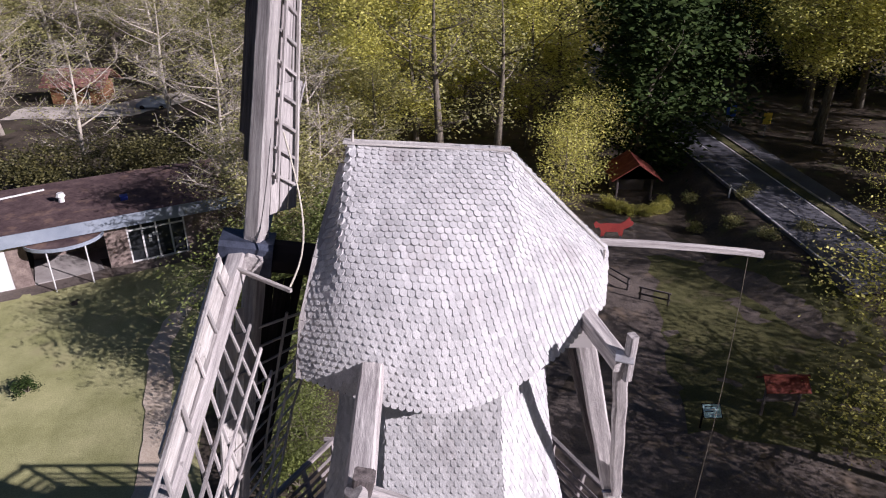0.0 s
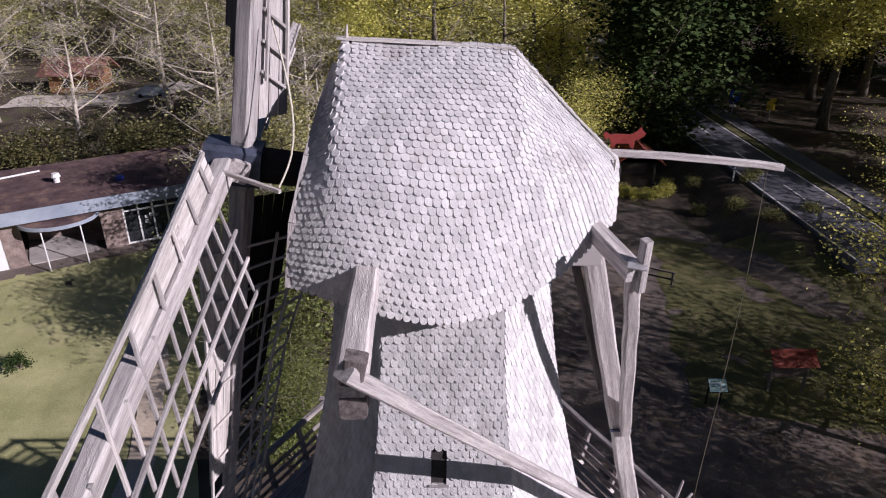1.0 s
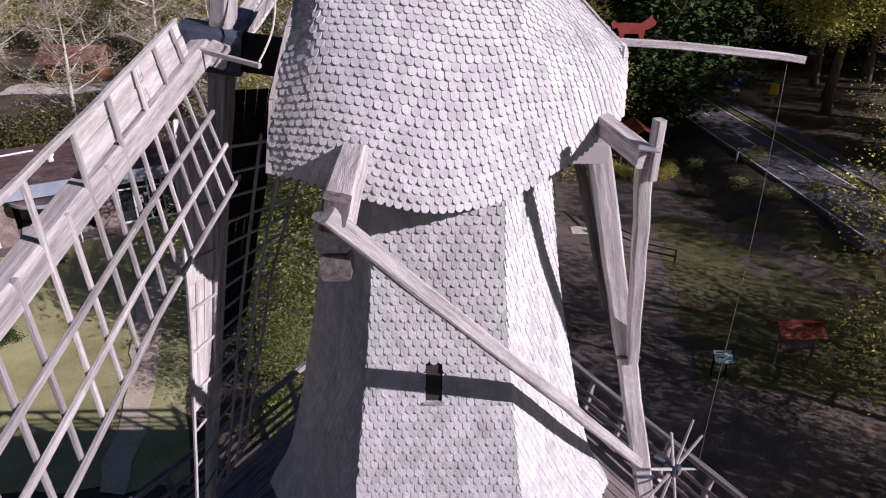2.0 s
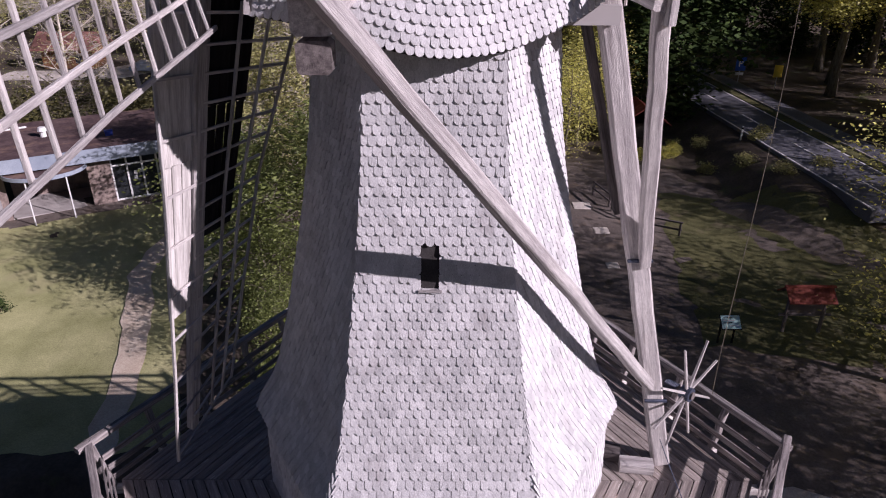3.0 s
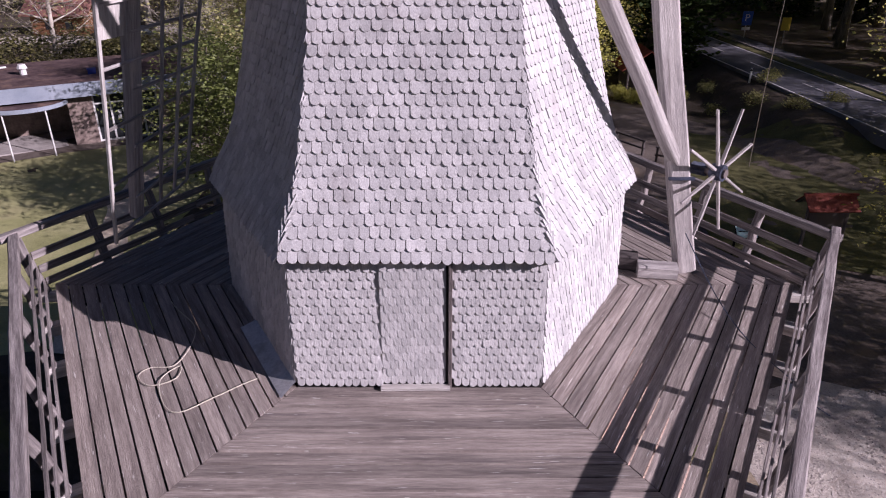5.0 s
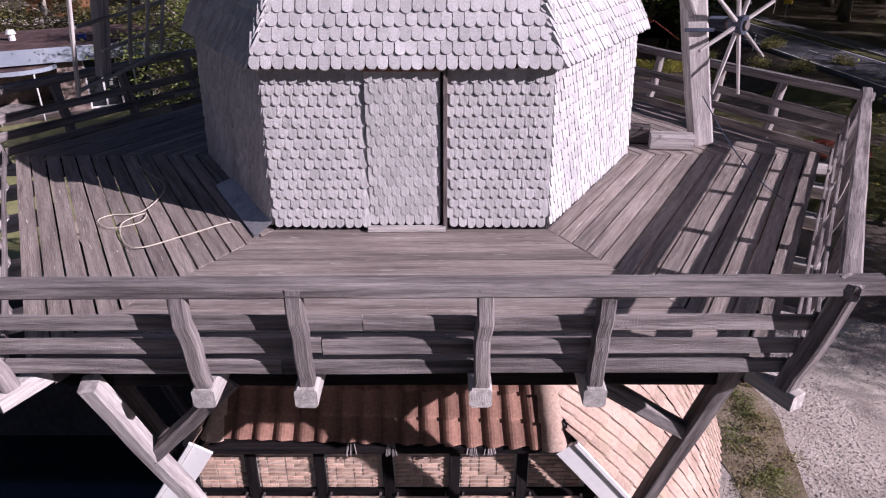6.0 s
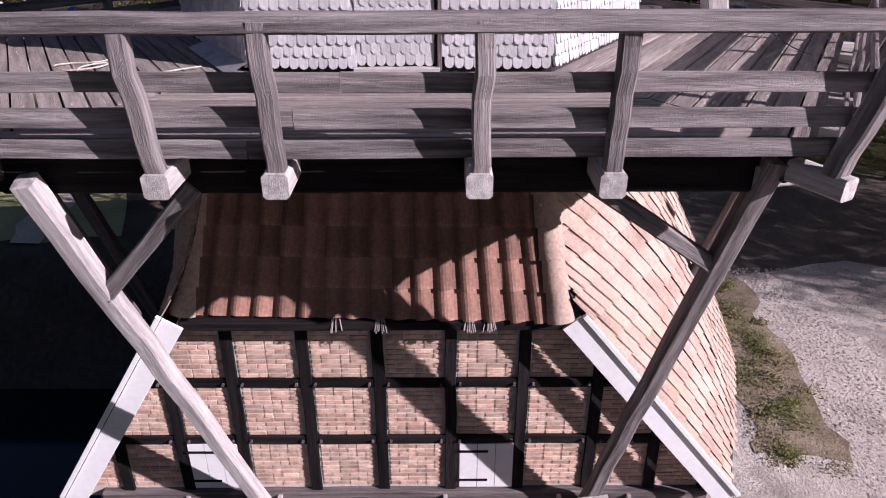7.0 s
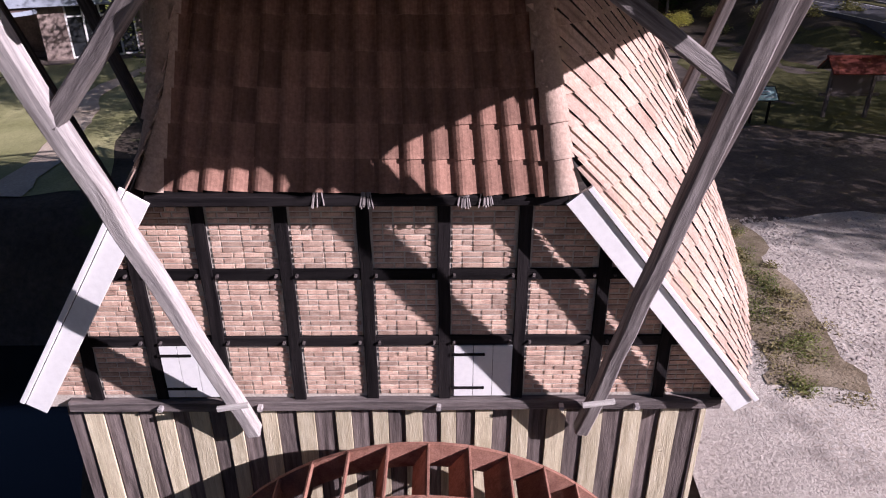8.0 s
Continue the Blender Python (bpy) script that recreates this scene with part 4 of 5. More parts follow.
def slope_point(u, v, left=False):
    """v along the eave from the gable, u down from the top edge over a soft knee to the eave."""
    a, k, b = on_line(v, TOP_R), on_line(v, KNEE_R), on_line(v, EAVE_R)
    k = k * 2 - (a + b) * 0.5
    p = a * (1 - u) ** 2 + k * 2 * u * (1 - u) + b * u * u
    if left:
        b = Vector((-4.42, b.y, b.z))
        p = Vector((-0.7 - a.x, a.y, a.z)).lerp(b, u)
    return p


def hip_point(u, t):
    """u down the half hip from its top, t across from -1 to 1."""
    return Vector((-0.4 + 0.05 * (1 - u) + t * (1.74 + 0.42 * u), 7.38 - 0.68 * u - 0.1 * t * u, 7.25 - 2.42 * u))


def pantile(w, n=8, length=0.36, rise=0.055, tip=0.03):
    """A pantile: a wave across, z up its length, its face to -y."""
    vs, fs = [], []
    for z, y in ((0.0, -tip), (length, 0.0)):
        for i in range(n + 1):
            q = i / n
            vs.append(((q - 0.5) * w, y - rise * 0.5 * math.sin(q * math.tau) - 0.012 * (1 - q), z))
    for i in range(n):
        fs.append((i, i + 1, n + 2 + i, n + 1 + i))
    for i in range(n + 1):
        q = i / n
        vs.append(((q - 0.5) * w, -0.2 * tip - rise * 0.5 * math.sin(q * math.tau) - 0.012 * (1 - q), 0.0))
    for i in range(n):
        fs.append((2 * n + 2 + i, 2 * n + 3 + i, i + 1, i))
    return vs, fs


def tiles_on(fn, us, nv, v0, v1):
    poses = []
    for j in range(len(us)):
        u = us[j]
        for i in range(nv):
            v = v0 + (v1 - v0) * (i + 0.5) / nv
            p = fn(u, v)
            across = fn(u, v + (v1 - v0) / nv * 0.5) - fn(u, v - (v1 - v0) / nv * 0.5)
            up = fn(u - 0.03, v) - fn(u, v)
            up.normalize()
            t = across - up * across.dot(up)
            w = t.length
            t.normalize()
            nrm = up.cross(t)
            m = Matrix.Translation(p) @ Matrix((t, nrm, up)).transposed().to_4x4() @ pose(0, 0, 0, random.uniform(-1.5, 1.5), 0, random.uniform(-1, 1)) @ Matrix.Diagonal((w / 0.22 * 1.03, 1, 1, 1))
            poses.append(m)
    return poses


COURSES = [1.56 + 0.27 * i for i in range(12)] + [4.83 + 0.32 * i for i in range(8)]


def course_tiles(left, columns=34):
    """Tiles of a long slope in level courses, each column cut off at the hip above and the eave below."""
    us = [q / 60 for q in range(61)]
    half = 0.5 / columns

    def column(v):
        pts = [slope_point(u, v, left) for u in us]
        return pts, [-p.z for p in pts]

    def level(col, z):
        return Vector([float(np.interp(-z, col[1], [p[i] for p in col[0]])) for i in range(3)])

    poses = []
    for i in range(columns):
        v = (i + 0.5) / columns
        mid, low, high = column(v), column(max(0.0, v - half)), column(min(1.0, v + half))
        for z in COURSES:
            if z > mid[0][0].z - 0.1 or z < mid[0][-1].z - 0.1:
                continue
            p = level(mid, z)
            t = (level(high, z) - p) * 2 if z > low[0][0].z else level(high, z) - level(low, z)
            top = level(mid, min(z + 0.3, mid[0][0].z))
            up = (top - p).normalized()
            n = up.cross(t if not left else -t).normalized()
            t = t * (1.02 / 0.22) * (-1 if left else 1)
            nxt = COURSES[min(COURSES.index(z) + 1, len(COURSES) - 1)]
            rest = min((level(mid, nxt) - p).length + 0.07, (mid[0][0] - p).length - 0.02) / 0.38
            poses.append(Matrix.Translation(p + n * random.uniform(-0.004, 0.004)) @ Matrix((t, n, up)).transposed().to_4x4() @ Matrix.Diagonal((1, 1, rest, 1)))
    return poses


def tile_field(name, poses, parent, label):
    vs, fs = pantile(0.22, length=0.38, rise=0.036, tip=0.024)
    verts, faces = [], []
    for m in poses:
        o = len(verts)
        verts += [tuple(m @ Vector(v)) for v in vs]
        faces += [tuple(o + i for i in f) for f in fs]
    me = bpy.data.meshes.new(name)
    me.from_pydata(verts, [], faces)
    me.materials.append(TILE)
    return tagged(part(name, me, TILE, parent, label), kind="stuff")


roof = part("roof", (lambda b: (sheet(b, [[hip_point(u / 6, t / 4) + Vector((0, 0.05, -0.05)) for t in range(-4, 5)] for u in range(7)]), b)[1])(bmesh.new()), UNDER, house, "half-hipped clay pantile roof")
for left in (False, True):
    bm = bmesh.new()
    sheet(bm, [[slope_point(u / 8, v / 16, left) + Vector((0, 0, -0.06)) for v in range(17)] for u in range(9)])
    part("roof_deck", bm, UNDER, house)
# half-hip tiles, coloured darker for the gallery's shade
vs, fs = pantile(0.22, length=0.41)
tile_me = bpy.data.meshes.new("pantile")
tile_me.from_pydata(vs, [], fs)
tile_me.materials.append(TILE_SHADED)
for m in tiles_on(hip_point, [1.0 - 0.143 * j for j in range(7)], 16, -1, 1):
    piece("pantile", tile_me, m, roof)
tile_field("tile_cover", course_tiles(False), house, "weathered salmon clay pantiles")
tile_field("tile_cover", course_tiles(True), house, "weathered dark clay pantiles")
# ridge tiles on the hips
for sgn in (1, -1):
    for i in range(7):
        u = 1 - i * 0.145
        a, b = hip_point(u, 1.0 * sgn), hip_point(u - 0.165, 1.0 * sgn)
        bm = bmesh.new()
        m = along(a + Vector((0.04 * sgn, 0, 0.03)), b + Vector((0.04 * sgn, 0, 0.03)), (0.55 * sgn, -0.8, 0.25))
        n = (b - a).length
        rings = [[bm.verts.new(m @ Vector((r * math.cos(radians(q)), r * math.sin(radians(q)) - 0.03, z))) for q in range(-10, 191, 25)] for z, r in ((-0.02, 0.17), (n, 0.13))]
        for q in range(8):
            bm.faces.new((rings[0][q], rings[0][q + 1], rings[1][q + 1], rings[1][q]))
        part("hip_tile", bm, TILE, roof, "pale lichen-grown hip tile", smooth=True)
# white barge boards and dark eave board
for x0, x1, z1 in ((1.85, 4.1, 2.03), (-2.58, -4.32, 2.05)):
    nx = 0.07 if x0 > 0 else -0.07
    top, bot = Vector((x0 + nx, 6.6, 4.82)), Vector((x1 + nx, 6.58, z1 + 0.06))
    timber("barge_board", top, bot, 0.26, 0.04, WHITE_PAINT, house, up=(0, -1, 0), label="white painted barge board")
    s = 0.13 if x0 > 0 else -0.13
    timber("barge_fillet", top + Vector((s, -0.03, 0.11)), bot + Vector((s, -0.03, 0.11)), 0.06, 0.05, WHITE_PAINT, house, up=(0, -1, 0))
timber("eave_board", (-2.6, 6.72, 4.76), (1.85, 6.72, 4.76), 0.2, 0.12, BLACK_WOOD, house)
for x in (-0.78, -0.28, 0.75, 0.98):
    bm = bmesh.new()
    for i in range(9):
        a = random.uniform(-0.08, 0.08)
        rod(bm, [(x + a * 0.6, 6.64, 4.86), (x + a, 6.6, 4.7 + random.uniform(-0.02, 0.03))], 0.008, 4)
    part("straw_bundle", bm, RAIL_WOOD, house, "grey straw wisp under the eave")

# ---- water wheel ----
wheel = thing("water_wheel", (0.25, 5.95, -1.42), "large rust-brown iron water wheel with slanted paddles", "water wheel")
WC, WR = Vector((0.25, 5.95, -1.42)), 3.15
for y in (5.5, 6.35):
    bm = bmesh.new()
    n = 72
    ring = []
    for i in range(n):
        a = math.tau * i / n
        d = Vector((math.sin(a), 0, math.cos(a)))
        c = Vector((WC.x, y, WC.z))
        ring.append([bm.verts.new(c + d * r + Vector((0, o, 0))) for r, o in ((WR, -0.025), (WR, 0.025), (WR - 0.34, 0.025), (WR - 0.34, -0.025))])
    for i in range(n):
        a, b = ring[i], ring[(i + 1) % n]
        for q in range(4):
            bm.faces.new((a[q], a[(q + 1) % 4], b[(q + 1) % 4], b[q]))
    part("rim", bm, RUST, wheel, "rusty iron rim")
for i in range(40):
    a = math.tau * i / 40
    d, t = Vector((math.sin(a), 0, math.cos(a))), Vector((math.cos(a), 0, -math.sin(a)))
    c = Vector((WC.x, 5.925, WC.z))
    timber("paddle", c + d * (WR - 0.02) + t * 0.1 - Vector((0, 0.42, 0)), c + d * (WR - 0.02) + t * 0.1 + Vector((0, 0.42, 0)), 0.03, 0.05, RUST, wheel, up=tuple(d))
    bm = bmesh.new()
    quad(bm, c + d * WR + t * 0.1 - Vector((0, 0.42, 0)), c + d * WR + t * 0.1 + Vector((0, 0.42, 0)), c + d * (WR - 0.36) - t * 0.1 + Vector((0, 0.42, 0)), c + d * (WR - 0.36) - t * 0.1 - Vector((0, 0.42, 0)))
    bmesh.ops.solidify(bm, geom=bm.faces[:], thickness=0.015)
    part("bucket", bm, RUST, wheel)
for i in range(8):
    a = math.tau * i / 8
    d = Vector((math.sin(a), 0, math.cos(a)))
    for y in (5.5, 6.35):
        timber("spoke", Vector((WC.x, y, WC.z)), Vector((WC.x, y, WC.z)) + d * (WR - 0.3), 0.12, 0.06, RUST, wheel, up=(0, 1, 0))
bm = bmesh.new()
rod(bm, [(WC.x, 5.2, WC.z), (WC.x, 7.2, WC.z)], 0.2, 10)
part("axle", bm, RUST, wheel)

# ---- low pavilion across the lawn ----
PA, PE, PN = Vector((-30.5, 41.4)), Vector((0.876, 0.483)), Vector((0.483, -0.876))


def pav(u, out, z):
    p = PA + PE * u + PN * out
    return Vector((p.x, p.y, z))


def slab(bm, u0, u1, o0, o1, z0, z1):
    vs = [bm.verts.new(pav(u, o, z)) for z in (z0, z1) for o in (o0, o1) for u in (u0, u1)]
    for f in ((0, 2, 3, 1), (4, 5, 7, 6), (0, 1, 5, 4), (2, 6, 7, 3), (0, 4, 6, 2), (1, 3, 7, 5)):
        bm.faces.new([vs[i] for i in f])
    bmesh.ops.recalc_face_normals(bm, faces=bm.faces)
    return bm


pavilion = thing("pavilion", (*PA, -0.9), "low flat-roofed pavilion with stone walls and glazed doors", "pavilion")
for u0, u1, mat in ((-14, -1.2, STONE), (6.8, 8.3, STONE), (12.4, 17, STONE)):
    part("wall", slab(bmesh.new(), u0, u1, -0.3, 0, -1.2, 2.5), mat, pavilion)
part("white_gate", slab(bmesh.new(), -1.2, 0.6, -0.2, -0.05, -1.2, 2.3), FRAME_W, pavilion, "white panel gate")
part("wall", slab(bmesh.new(), 0.6, 1.8, -0.3, 0, -1.2, 2.5), STONE, pavilion)
part("back_wall", slab(bmesh.new(), 1.8, 12.4, -4.5, -4.2, -1.2, 2.5), STONE, pavilion)
part("porch_floor", slab(bmesh.new(), 1.8, 12.4, -4.2, 0, -1.3, -0.85), PLASTER, pavilion)
part("side_wall", slab(bmesh.new(), 6.8, 7.0, -4.2, -0.3, -1.2, 2.5), STONE, pavilion)
roof2 = part("roof", slab(bmesh.new(), -14.5, 17.5, -9.2, 0.75, 2.5, 3.3), FELT, pavilion, "brown felt roof strewn with leaves, dappled shade in its blotches")
part("fascia", slab(bmesh.new(), -14.55, 17.55, 0.755, 0.83, 2.5, 3.42), FASCIA, pavilion, "blue-grey fascia board")
win = part("window", slab(bmesh.new(), 8.3, 12.4, -0.22, -0.2, -0.8, 2.45), GLASS, pavilion, "dark glazed doors in white frames")
for u in (8.35, 9.35, 10.35, 11.35, 12.35):
    part("mullion", slab(bmesh.new(), u - 0.06, u + 0.06, -0.2, -0.08, -0.85, 2.5), FRAME_W, win)
for z in (-0.78, 1.75, 2.43):
    part("transom", slab(bmesh.new(), 8.3, 12.4, -0.19, -0.1, z - 0.05, z + 0.05), FRAME_W, win)
for u, z in ((9.75, 0.9), (10.05, 1.0), (9.7, 0.55)):
    part("notice", slab(bmesh.new(), u, u + 0.22, -0.195, -0.185, z, z + 0.28), FRAME_W, win)
# half-round canopy on two posts
bm = bmesh.new()
n, cu = 20, 4.3
arc = [(cu + 2.55 * math.cos(math.pi * i / n), 2.1 * math.sin(math.pi * i / n)) for i in range(n + 1)]
top, bot = [bm.verts.new(pav(u, o, 2.35)) for u, o in arc], [bm.verts.new(pav(u, o, 2.1)) for u, o in arc]
bm.faces.new(top), bm.faces.new(bot[::-1])
for i in range(n):
    bm.faces.new((bot[i], bot[i + 1], top[i + 1], top[i]))
bmesh.ops.recalc_face_normals(bm, faces=bm.faces)
canopy = part("canopy", bm, FELT, pavilion, "half-round canopy with pale metal edge")
bm = bmesh.new()
for i in range(n):
    beam(bm, pav(arc[i][0], arc[i][1] + 0.02, 2.24), pav(arc[i + 1][0], arc[i + 1][1] + 0.02, 2.24), 0.06, 0.26)
part("edge_band", bm, FASCIA, canopy)
for u in (3.1, 5.5):
    bm = bmesh.new()
    rod(bm, [pav(u, 1.75, -0.95), pav(u, 1.75, 2.12)], 0.05, 8)
    part("canopy_post", bm, FRAME_W, pavilion)
vent = thing("roof_vent", tuple(pav(4.6, -4.4, 3.3)), "white metal vent hood on the pavilion roof", "vent")
bm = bmesh.new()
rod(bm, [pav(4.6, -4.4, 3.28), pav(4.6, -4.4, 3.7), pav(4.6, -4.4, 3.72), pav(4.6, -4.4, 4.0)], [0.22, 0.22, 0.34, 0.24], 10)
part("hood", bm, FRAME_W, vent)
dome = thing("roof_box", tuple(pav(8.7, -2.6, 3.3)), "small blue plastic box on the pavilion roof", "box")
part("body", slab(bmesh.new(), 8.5, 9.0, -2.8, -2.4, 3.29, 3.6), BLUE, dome)
part("lid", slab(bmesh.new(), 8.47, 9.03, -2.83, -2.37, 3.6, 3.66), BLUE, dome)
timber("gutter_pipe", pav(-2, -6.5, 3.36), pav(3.5, -7.6, 3.36), 0.12, 0.12, FRAME_W, pavilion)

# log cabin far behind
cabin = thing("log_cabin", (-49.5, 93, -1.0), "small orange-brown log cabin with a red felt roof", "cabin")
CAB_WOOD = material("orange_log", (0.19, 0.095, 0.05), (0.3, 0.15, 0.08), 1, 0.8, 0.4, (0.3, 0.3, 6), 6)
CAB_ROOF = material("red_felt", (0.26, 0.12, 0.1), (0.38, 0.2, 0.17), 0.6, 0.9, 0.3)
bm = bmesh.new()
box(bm, -53.0, -46.2, 92.0, 96.0, -1.2, 1.8)
part("wall", bm, CAB_WOOD, cabin)
bm = bmesh.new()
for y0, y1, z0, z1 in ((91.2, 94.2, 1.5, 3.4), (97, 94.2, 1.5, 3.4)):
    a = [bm.verts.new(p) for p in ((-54, y0, z0), (-45.2, y0, z0), (-45.2, y1, z1), (-54, y1, z1))]
    b = [bm.verts.new(p) for p in ((-54, y0, z0 + 0.15), (-45.2, y0, z0 + 0.15), (-45.2, y1, z1 + 0.15), (-54, y1, z1 + 0.15))]
    bm.faces.new(b), bm.faces.new(a[::-1])
    for i in range(4):
        bm.faces.new((a[i], a[(i + 1) % 4], b[(i + 1) % 4], b[i]))
bmesh.ops.recalc_face_normals(bm, faces=bm.faces)
part("roof", bm, CAB_ROOF, cabin)
for x in (-51.2, -48.6):
    bm = bmesh.new()
    box(bm, x, x + 0.9, 91.96, 92.0, -0.2, 0.8)
    part("window", bm, GLASS, cabin)
outline_sheet("forecourt", [(-56, 84), (-40, 86), (-34, 96), (-38, 99), (-46, 91), (-56, 90.5)], 0.05, GRAVEL, "pale sandy forecourt by the cabin")
car = thing("parked_car", (-38.5, 90, -0.9), "pale parked car by the far forecourt", "car")
bm = bmesh.new()
g = [(-2.0, 0.3), (2.0, 0.3), (2.05, 0.75), (1.2, 0.85), (0.6, 1.4), (-1.0, 1.4), (-1.7, 0.9), (-2.05, 0.8)]
lo, hi = [bm.verts.new((-38.5 + x, 89.2, -0.9 + z)) for x, z in g], [bm.verts.new((-38.5 + x, 90.8, -0.9 + z)) for x, z in g]
bm.faces.new(lo), bm.faces.new(hi[::-1])
for i in range(8):
    bm.faces.new((lo[i], hi[i], hi[(i + 1) % 8], lo[(i + 1) % 8]))
bmesh.ops.recalc_face_normals(bm, faces=bm.faces)
part("body", bm, FASCIA, car)
for x in (-1.3, 1.3):
    for y in (89.25, 90.75):
        bm = bmesh.new()
        rod(bm, [(-38.5 + x, y - 0.1, -0.6), (-38.5 + x, y + 0.1, -0.6)], 0.31, 12)
        part("wheel", bm, BLACK_WOOD, car)

# ---- yard furniture on the wood's side ----
RED_TILE = material("red_clay_roof", (0.16, 0.04, 0.032), (0.26, 0.08, 0.06), 2, 0.8, 0.4, (1, 1, 1), 12, "object", 0.2)
kiosk = thing("notice_stand", (16.9, 27.2, 0), "roofed timber notice stand with a red tile roof", "notice stand")
for x in (16.05, 17.75):
    timber("post", (x, 27.2, -0.1), (x, 27.2, 2.1), 0.14, 0.14, DARK_WOOD, kiosk)
timber("cross_beam", (15.7, 27.2, 1.0), (18.1, 27.2, 1.0), 0.1, 0.12, DARK_WOOD, kiosk)
bm = bmesh.new()
box(bm, 16.12, 17.68, 27.16, 27.22, 1.05, 1.95)
part("board", bm, DARK_WOOD, kiosk)
for y0, y1 in ((26.57, 27.2), (27.83, 27.2)):
    timber("roof_board", (16.85, y0, 1.9), (16.85, y1, 2.41), 2.2, 0.03, DARK_WOOD, kiosk)
for i in range(9):
    x = 15.85 + i * 0.24
    for y0, y1 in ((26.55, 27.2), (27.85, 27.2)):
        timber("roof_tile", (x, y0, 1.92), (x, y1, 2.45), 0.25, 0.05, RED_TILE, kiosk)
timber("ridge", (15.7, 27.2, 2.48), (18.0, 27.2, 2.48), 0.16, 0.1, RED_TILE, kiosk)
panel = thing("information_panel", (12.95, 26.1, 0), "slanted pale teal information panel on two dark legs", "sign")
for x in (12.65, 13.3):
    timber("leg", (x, 26.2, -0.1), (x, 26.2, 1.35), 0.08, 0.08, BLACK_WOOD, panel)
m = Matrix.Translation((12.97, 26.0, 1.32)) @ pose(0, 0, 0, 38, 0, 0)
bm = bmesh.new()
box(bm, -0.46, 0.46, -0.36, 0.36, -0.03, 0.0, m)
part("frame", bm, BLACK_WOOD, panel)
bm = bmesh.new()
box(bm, -0.42, 0.42, -0.32, 0.32, 0.002, 0.012, m)
part("plate", bm, TEAL, panel, "pale teal printed plate")
for i, (x0, x1, y) in enumerate(((-0.34, 0.1, 0.2), (-0.34, 0.2, 0.08), (-0.34, 0.05, -0.04), (-0.1, 0.34, -0.18))):
    bm = bmesh.new()
    box(bm, x0, x1, y - 0.025, y + 0.025, 0.013, 0.016, m)
    part("text_bar", bm, FRAME_W if i % 2 else GLASS, panel)


def hitch_rail(at, turn, length, label, group):
    r = thing("timber_rail", (0, 0, 0), label, "rail", group)
    for x in (-length / 2, length / 2):
        timber("post", (x, 0, -0.1), (x, 0, 0.95), 0.12, 0.12, DARK_WOOD, r)
    for z in (0.45, 0.92):
        timber("rail", (-length / 2 - 0.12, 0, z), (length / 2 + 0.12, 0, z), 0.09, 0.11, DARK_WOOD, r, segs=3)
    r.matrix_basis = Matrix.Translation((*at, ground_z(*at))) @ pose(0, 0, 0, 0, 0, turn)
    return r


hitch_rail((13.7, 38.3), -28, 1.8, "low dark timber rail with two posts", "yard rails")
hitch_rail((11.8, 40.8), -58, 2.2, "low dark timber rail with two posts", "yard rails")
hitch_rail((10.9, 43.6), -75, 2.4, "low dark timber rail with two posts", "yard rails")
for x, y, w in ((9.9, 38.6, 0.9), (9.4, 42.6, 1.2), (9.6, 34.0, 0.7)):
    st = thing("paving_slab", (x, y, ground_z(x, y)), "flat pale stone slab in the yard", "stone slab", "yard slabs")
    bm = bmesh.new()
    box(bm, x - w / 2, x + w / 2, y - w / 2, y + w / 2, ground_z(x, y) - 0.05, ground_z(x, y) + 0.06, None)
    bmesh.ops.bevel(bm, geom=bm.edges[:], offset=0.02, segments=1, affect="EDGES")
    part("slab", bm, GRAVEL, st)

# shelter with a red roof inside a round hedge
shelter = thing("shelter", (16.7, 57, 0), "small dark timber shelter with a red tile roof", "shelter")
for x, y in ((15.2, 55.8), (18.2, 55.8), (15.2, 58.4), (18.2, 58.4)):
    timber("post", (x, y, -0.1), (x, y, 2.2), 0.16, 0.16, DARK_WOOD, shelter)
bm = bmesh.new()
box(bm, 15.2, 18.2, 58.3, 58.4, 0, 2.2)
part("back_wall", bm, DARK_WOOD, shelter)
for sx in (-1, 1):
    for i in range(12):
        y = 55.2 + i * 0.34
        timber("roof_tile", (16.7 + sx * 2.2, y, 2.0), (16.7, y, 3.5), 0.33, 0.06, RED_TILE, shelter, up=(sx * 0.6, 0, 0.8))
bm = bmesh.new()
gable = [bm.verts.new(p) for p in ((14.9, 55.3, 2.15), (18.5, 55.3, 2.15), (16.7, 55.3, 3.4))]
bm.faces.new(gable)
bmesh.ops.solidify(bm, geom=bm.faces[:], thickness=0.06)
part("gable_board", bm, DARK_WOOD, shelter)
RS = random.Random(11)
# road signs and marker posts
def post_sign(x, y, h, w, hh, mat, label, z=1.85):
    s = thing("road_sign", (x, y, z), label, "road sign")
    bm = bmesh.new()
    rod(bm, [(x, y, z - 0.1), (x, y, z + h)], 0.04, 8)
    part("pole", bm, ZINC, s)
    bm = bmesh.new()
    box(bm, x - w / 2, x + w / 2, y - 0.08, y - 0.05, z + h - hh, z + h)
    part("plate", bm, mat, s)
    return s


p_sign = post_sign(30.4, 71.0, 2.8, 1.0, 1.35, SIGN_BLUE, "blue parking sign with a white letter P")
curve = bpy.data.curves.new("letter", "FONT")
curve.body, curve.size, curve.extrude = "P", 0.95, 0.004
letter = new("letter", curve)
letter.data.materials.append(LINE)
letter.parent = p_sign
letter.matrix_basis = pose(-0.26, -0.09, 1.85, 90, 0, 0)
part("sub_plate", (lambda b: (box(b, 30.0, 30.8, 70.92, 70.95, 2.85, 3.13), b)[1])(bmesh.new()), LINE, p_sign)
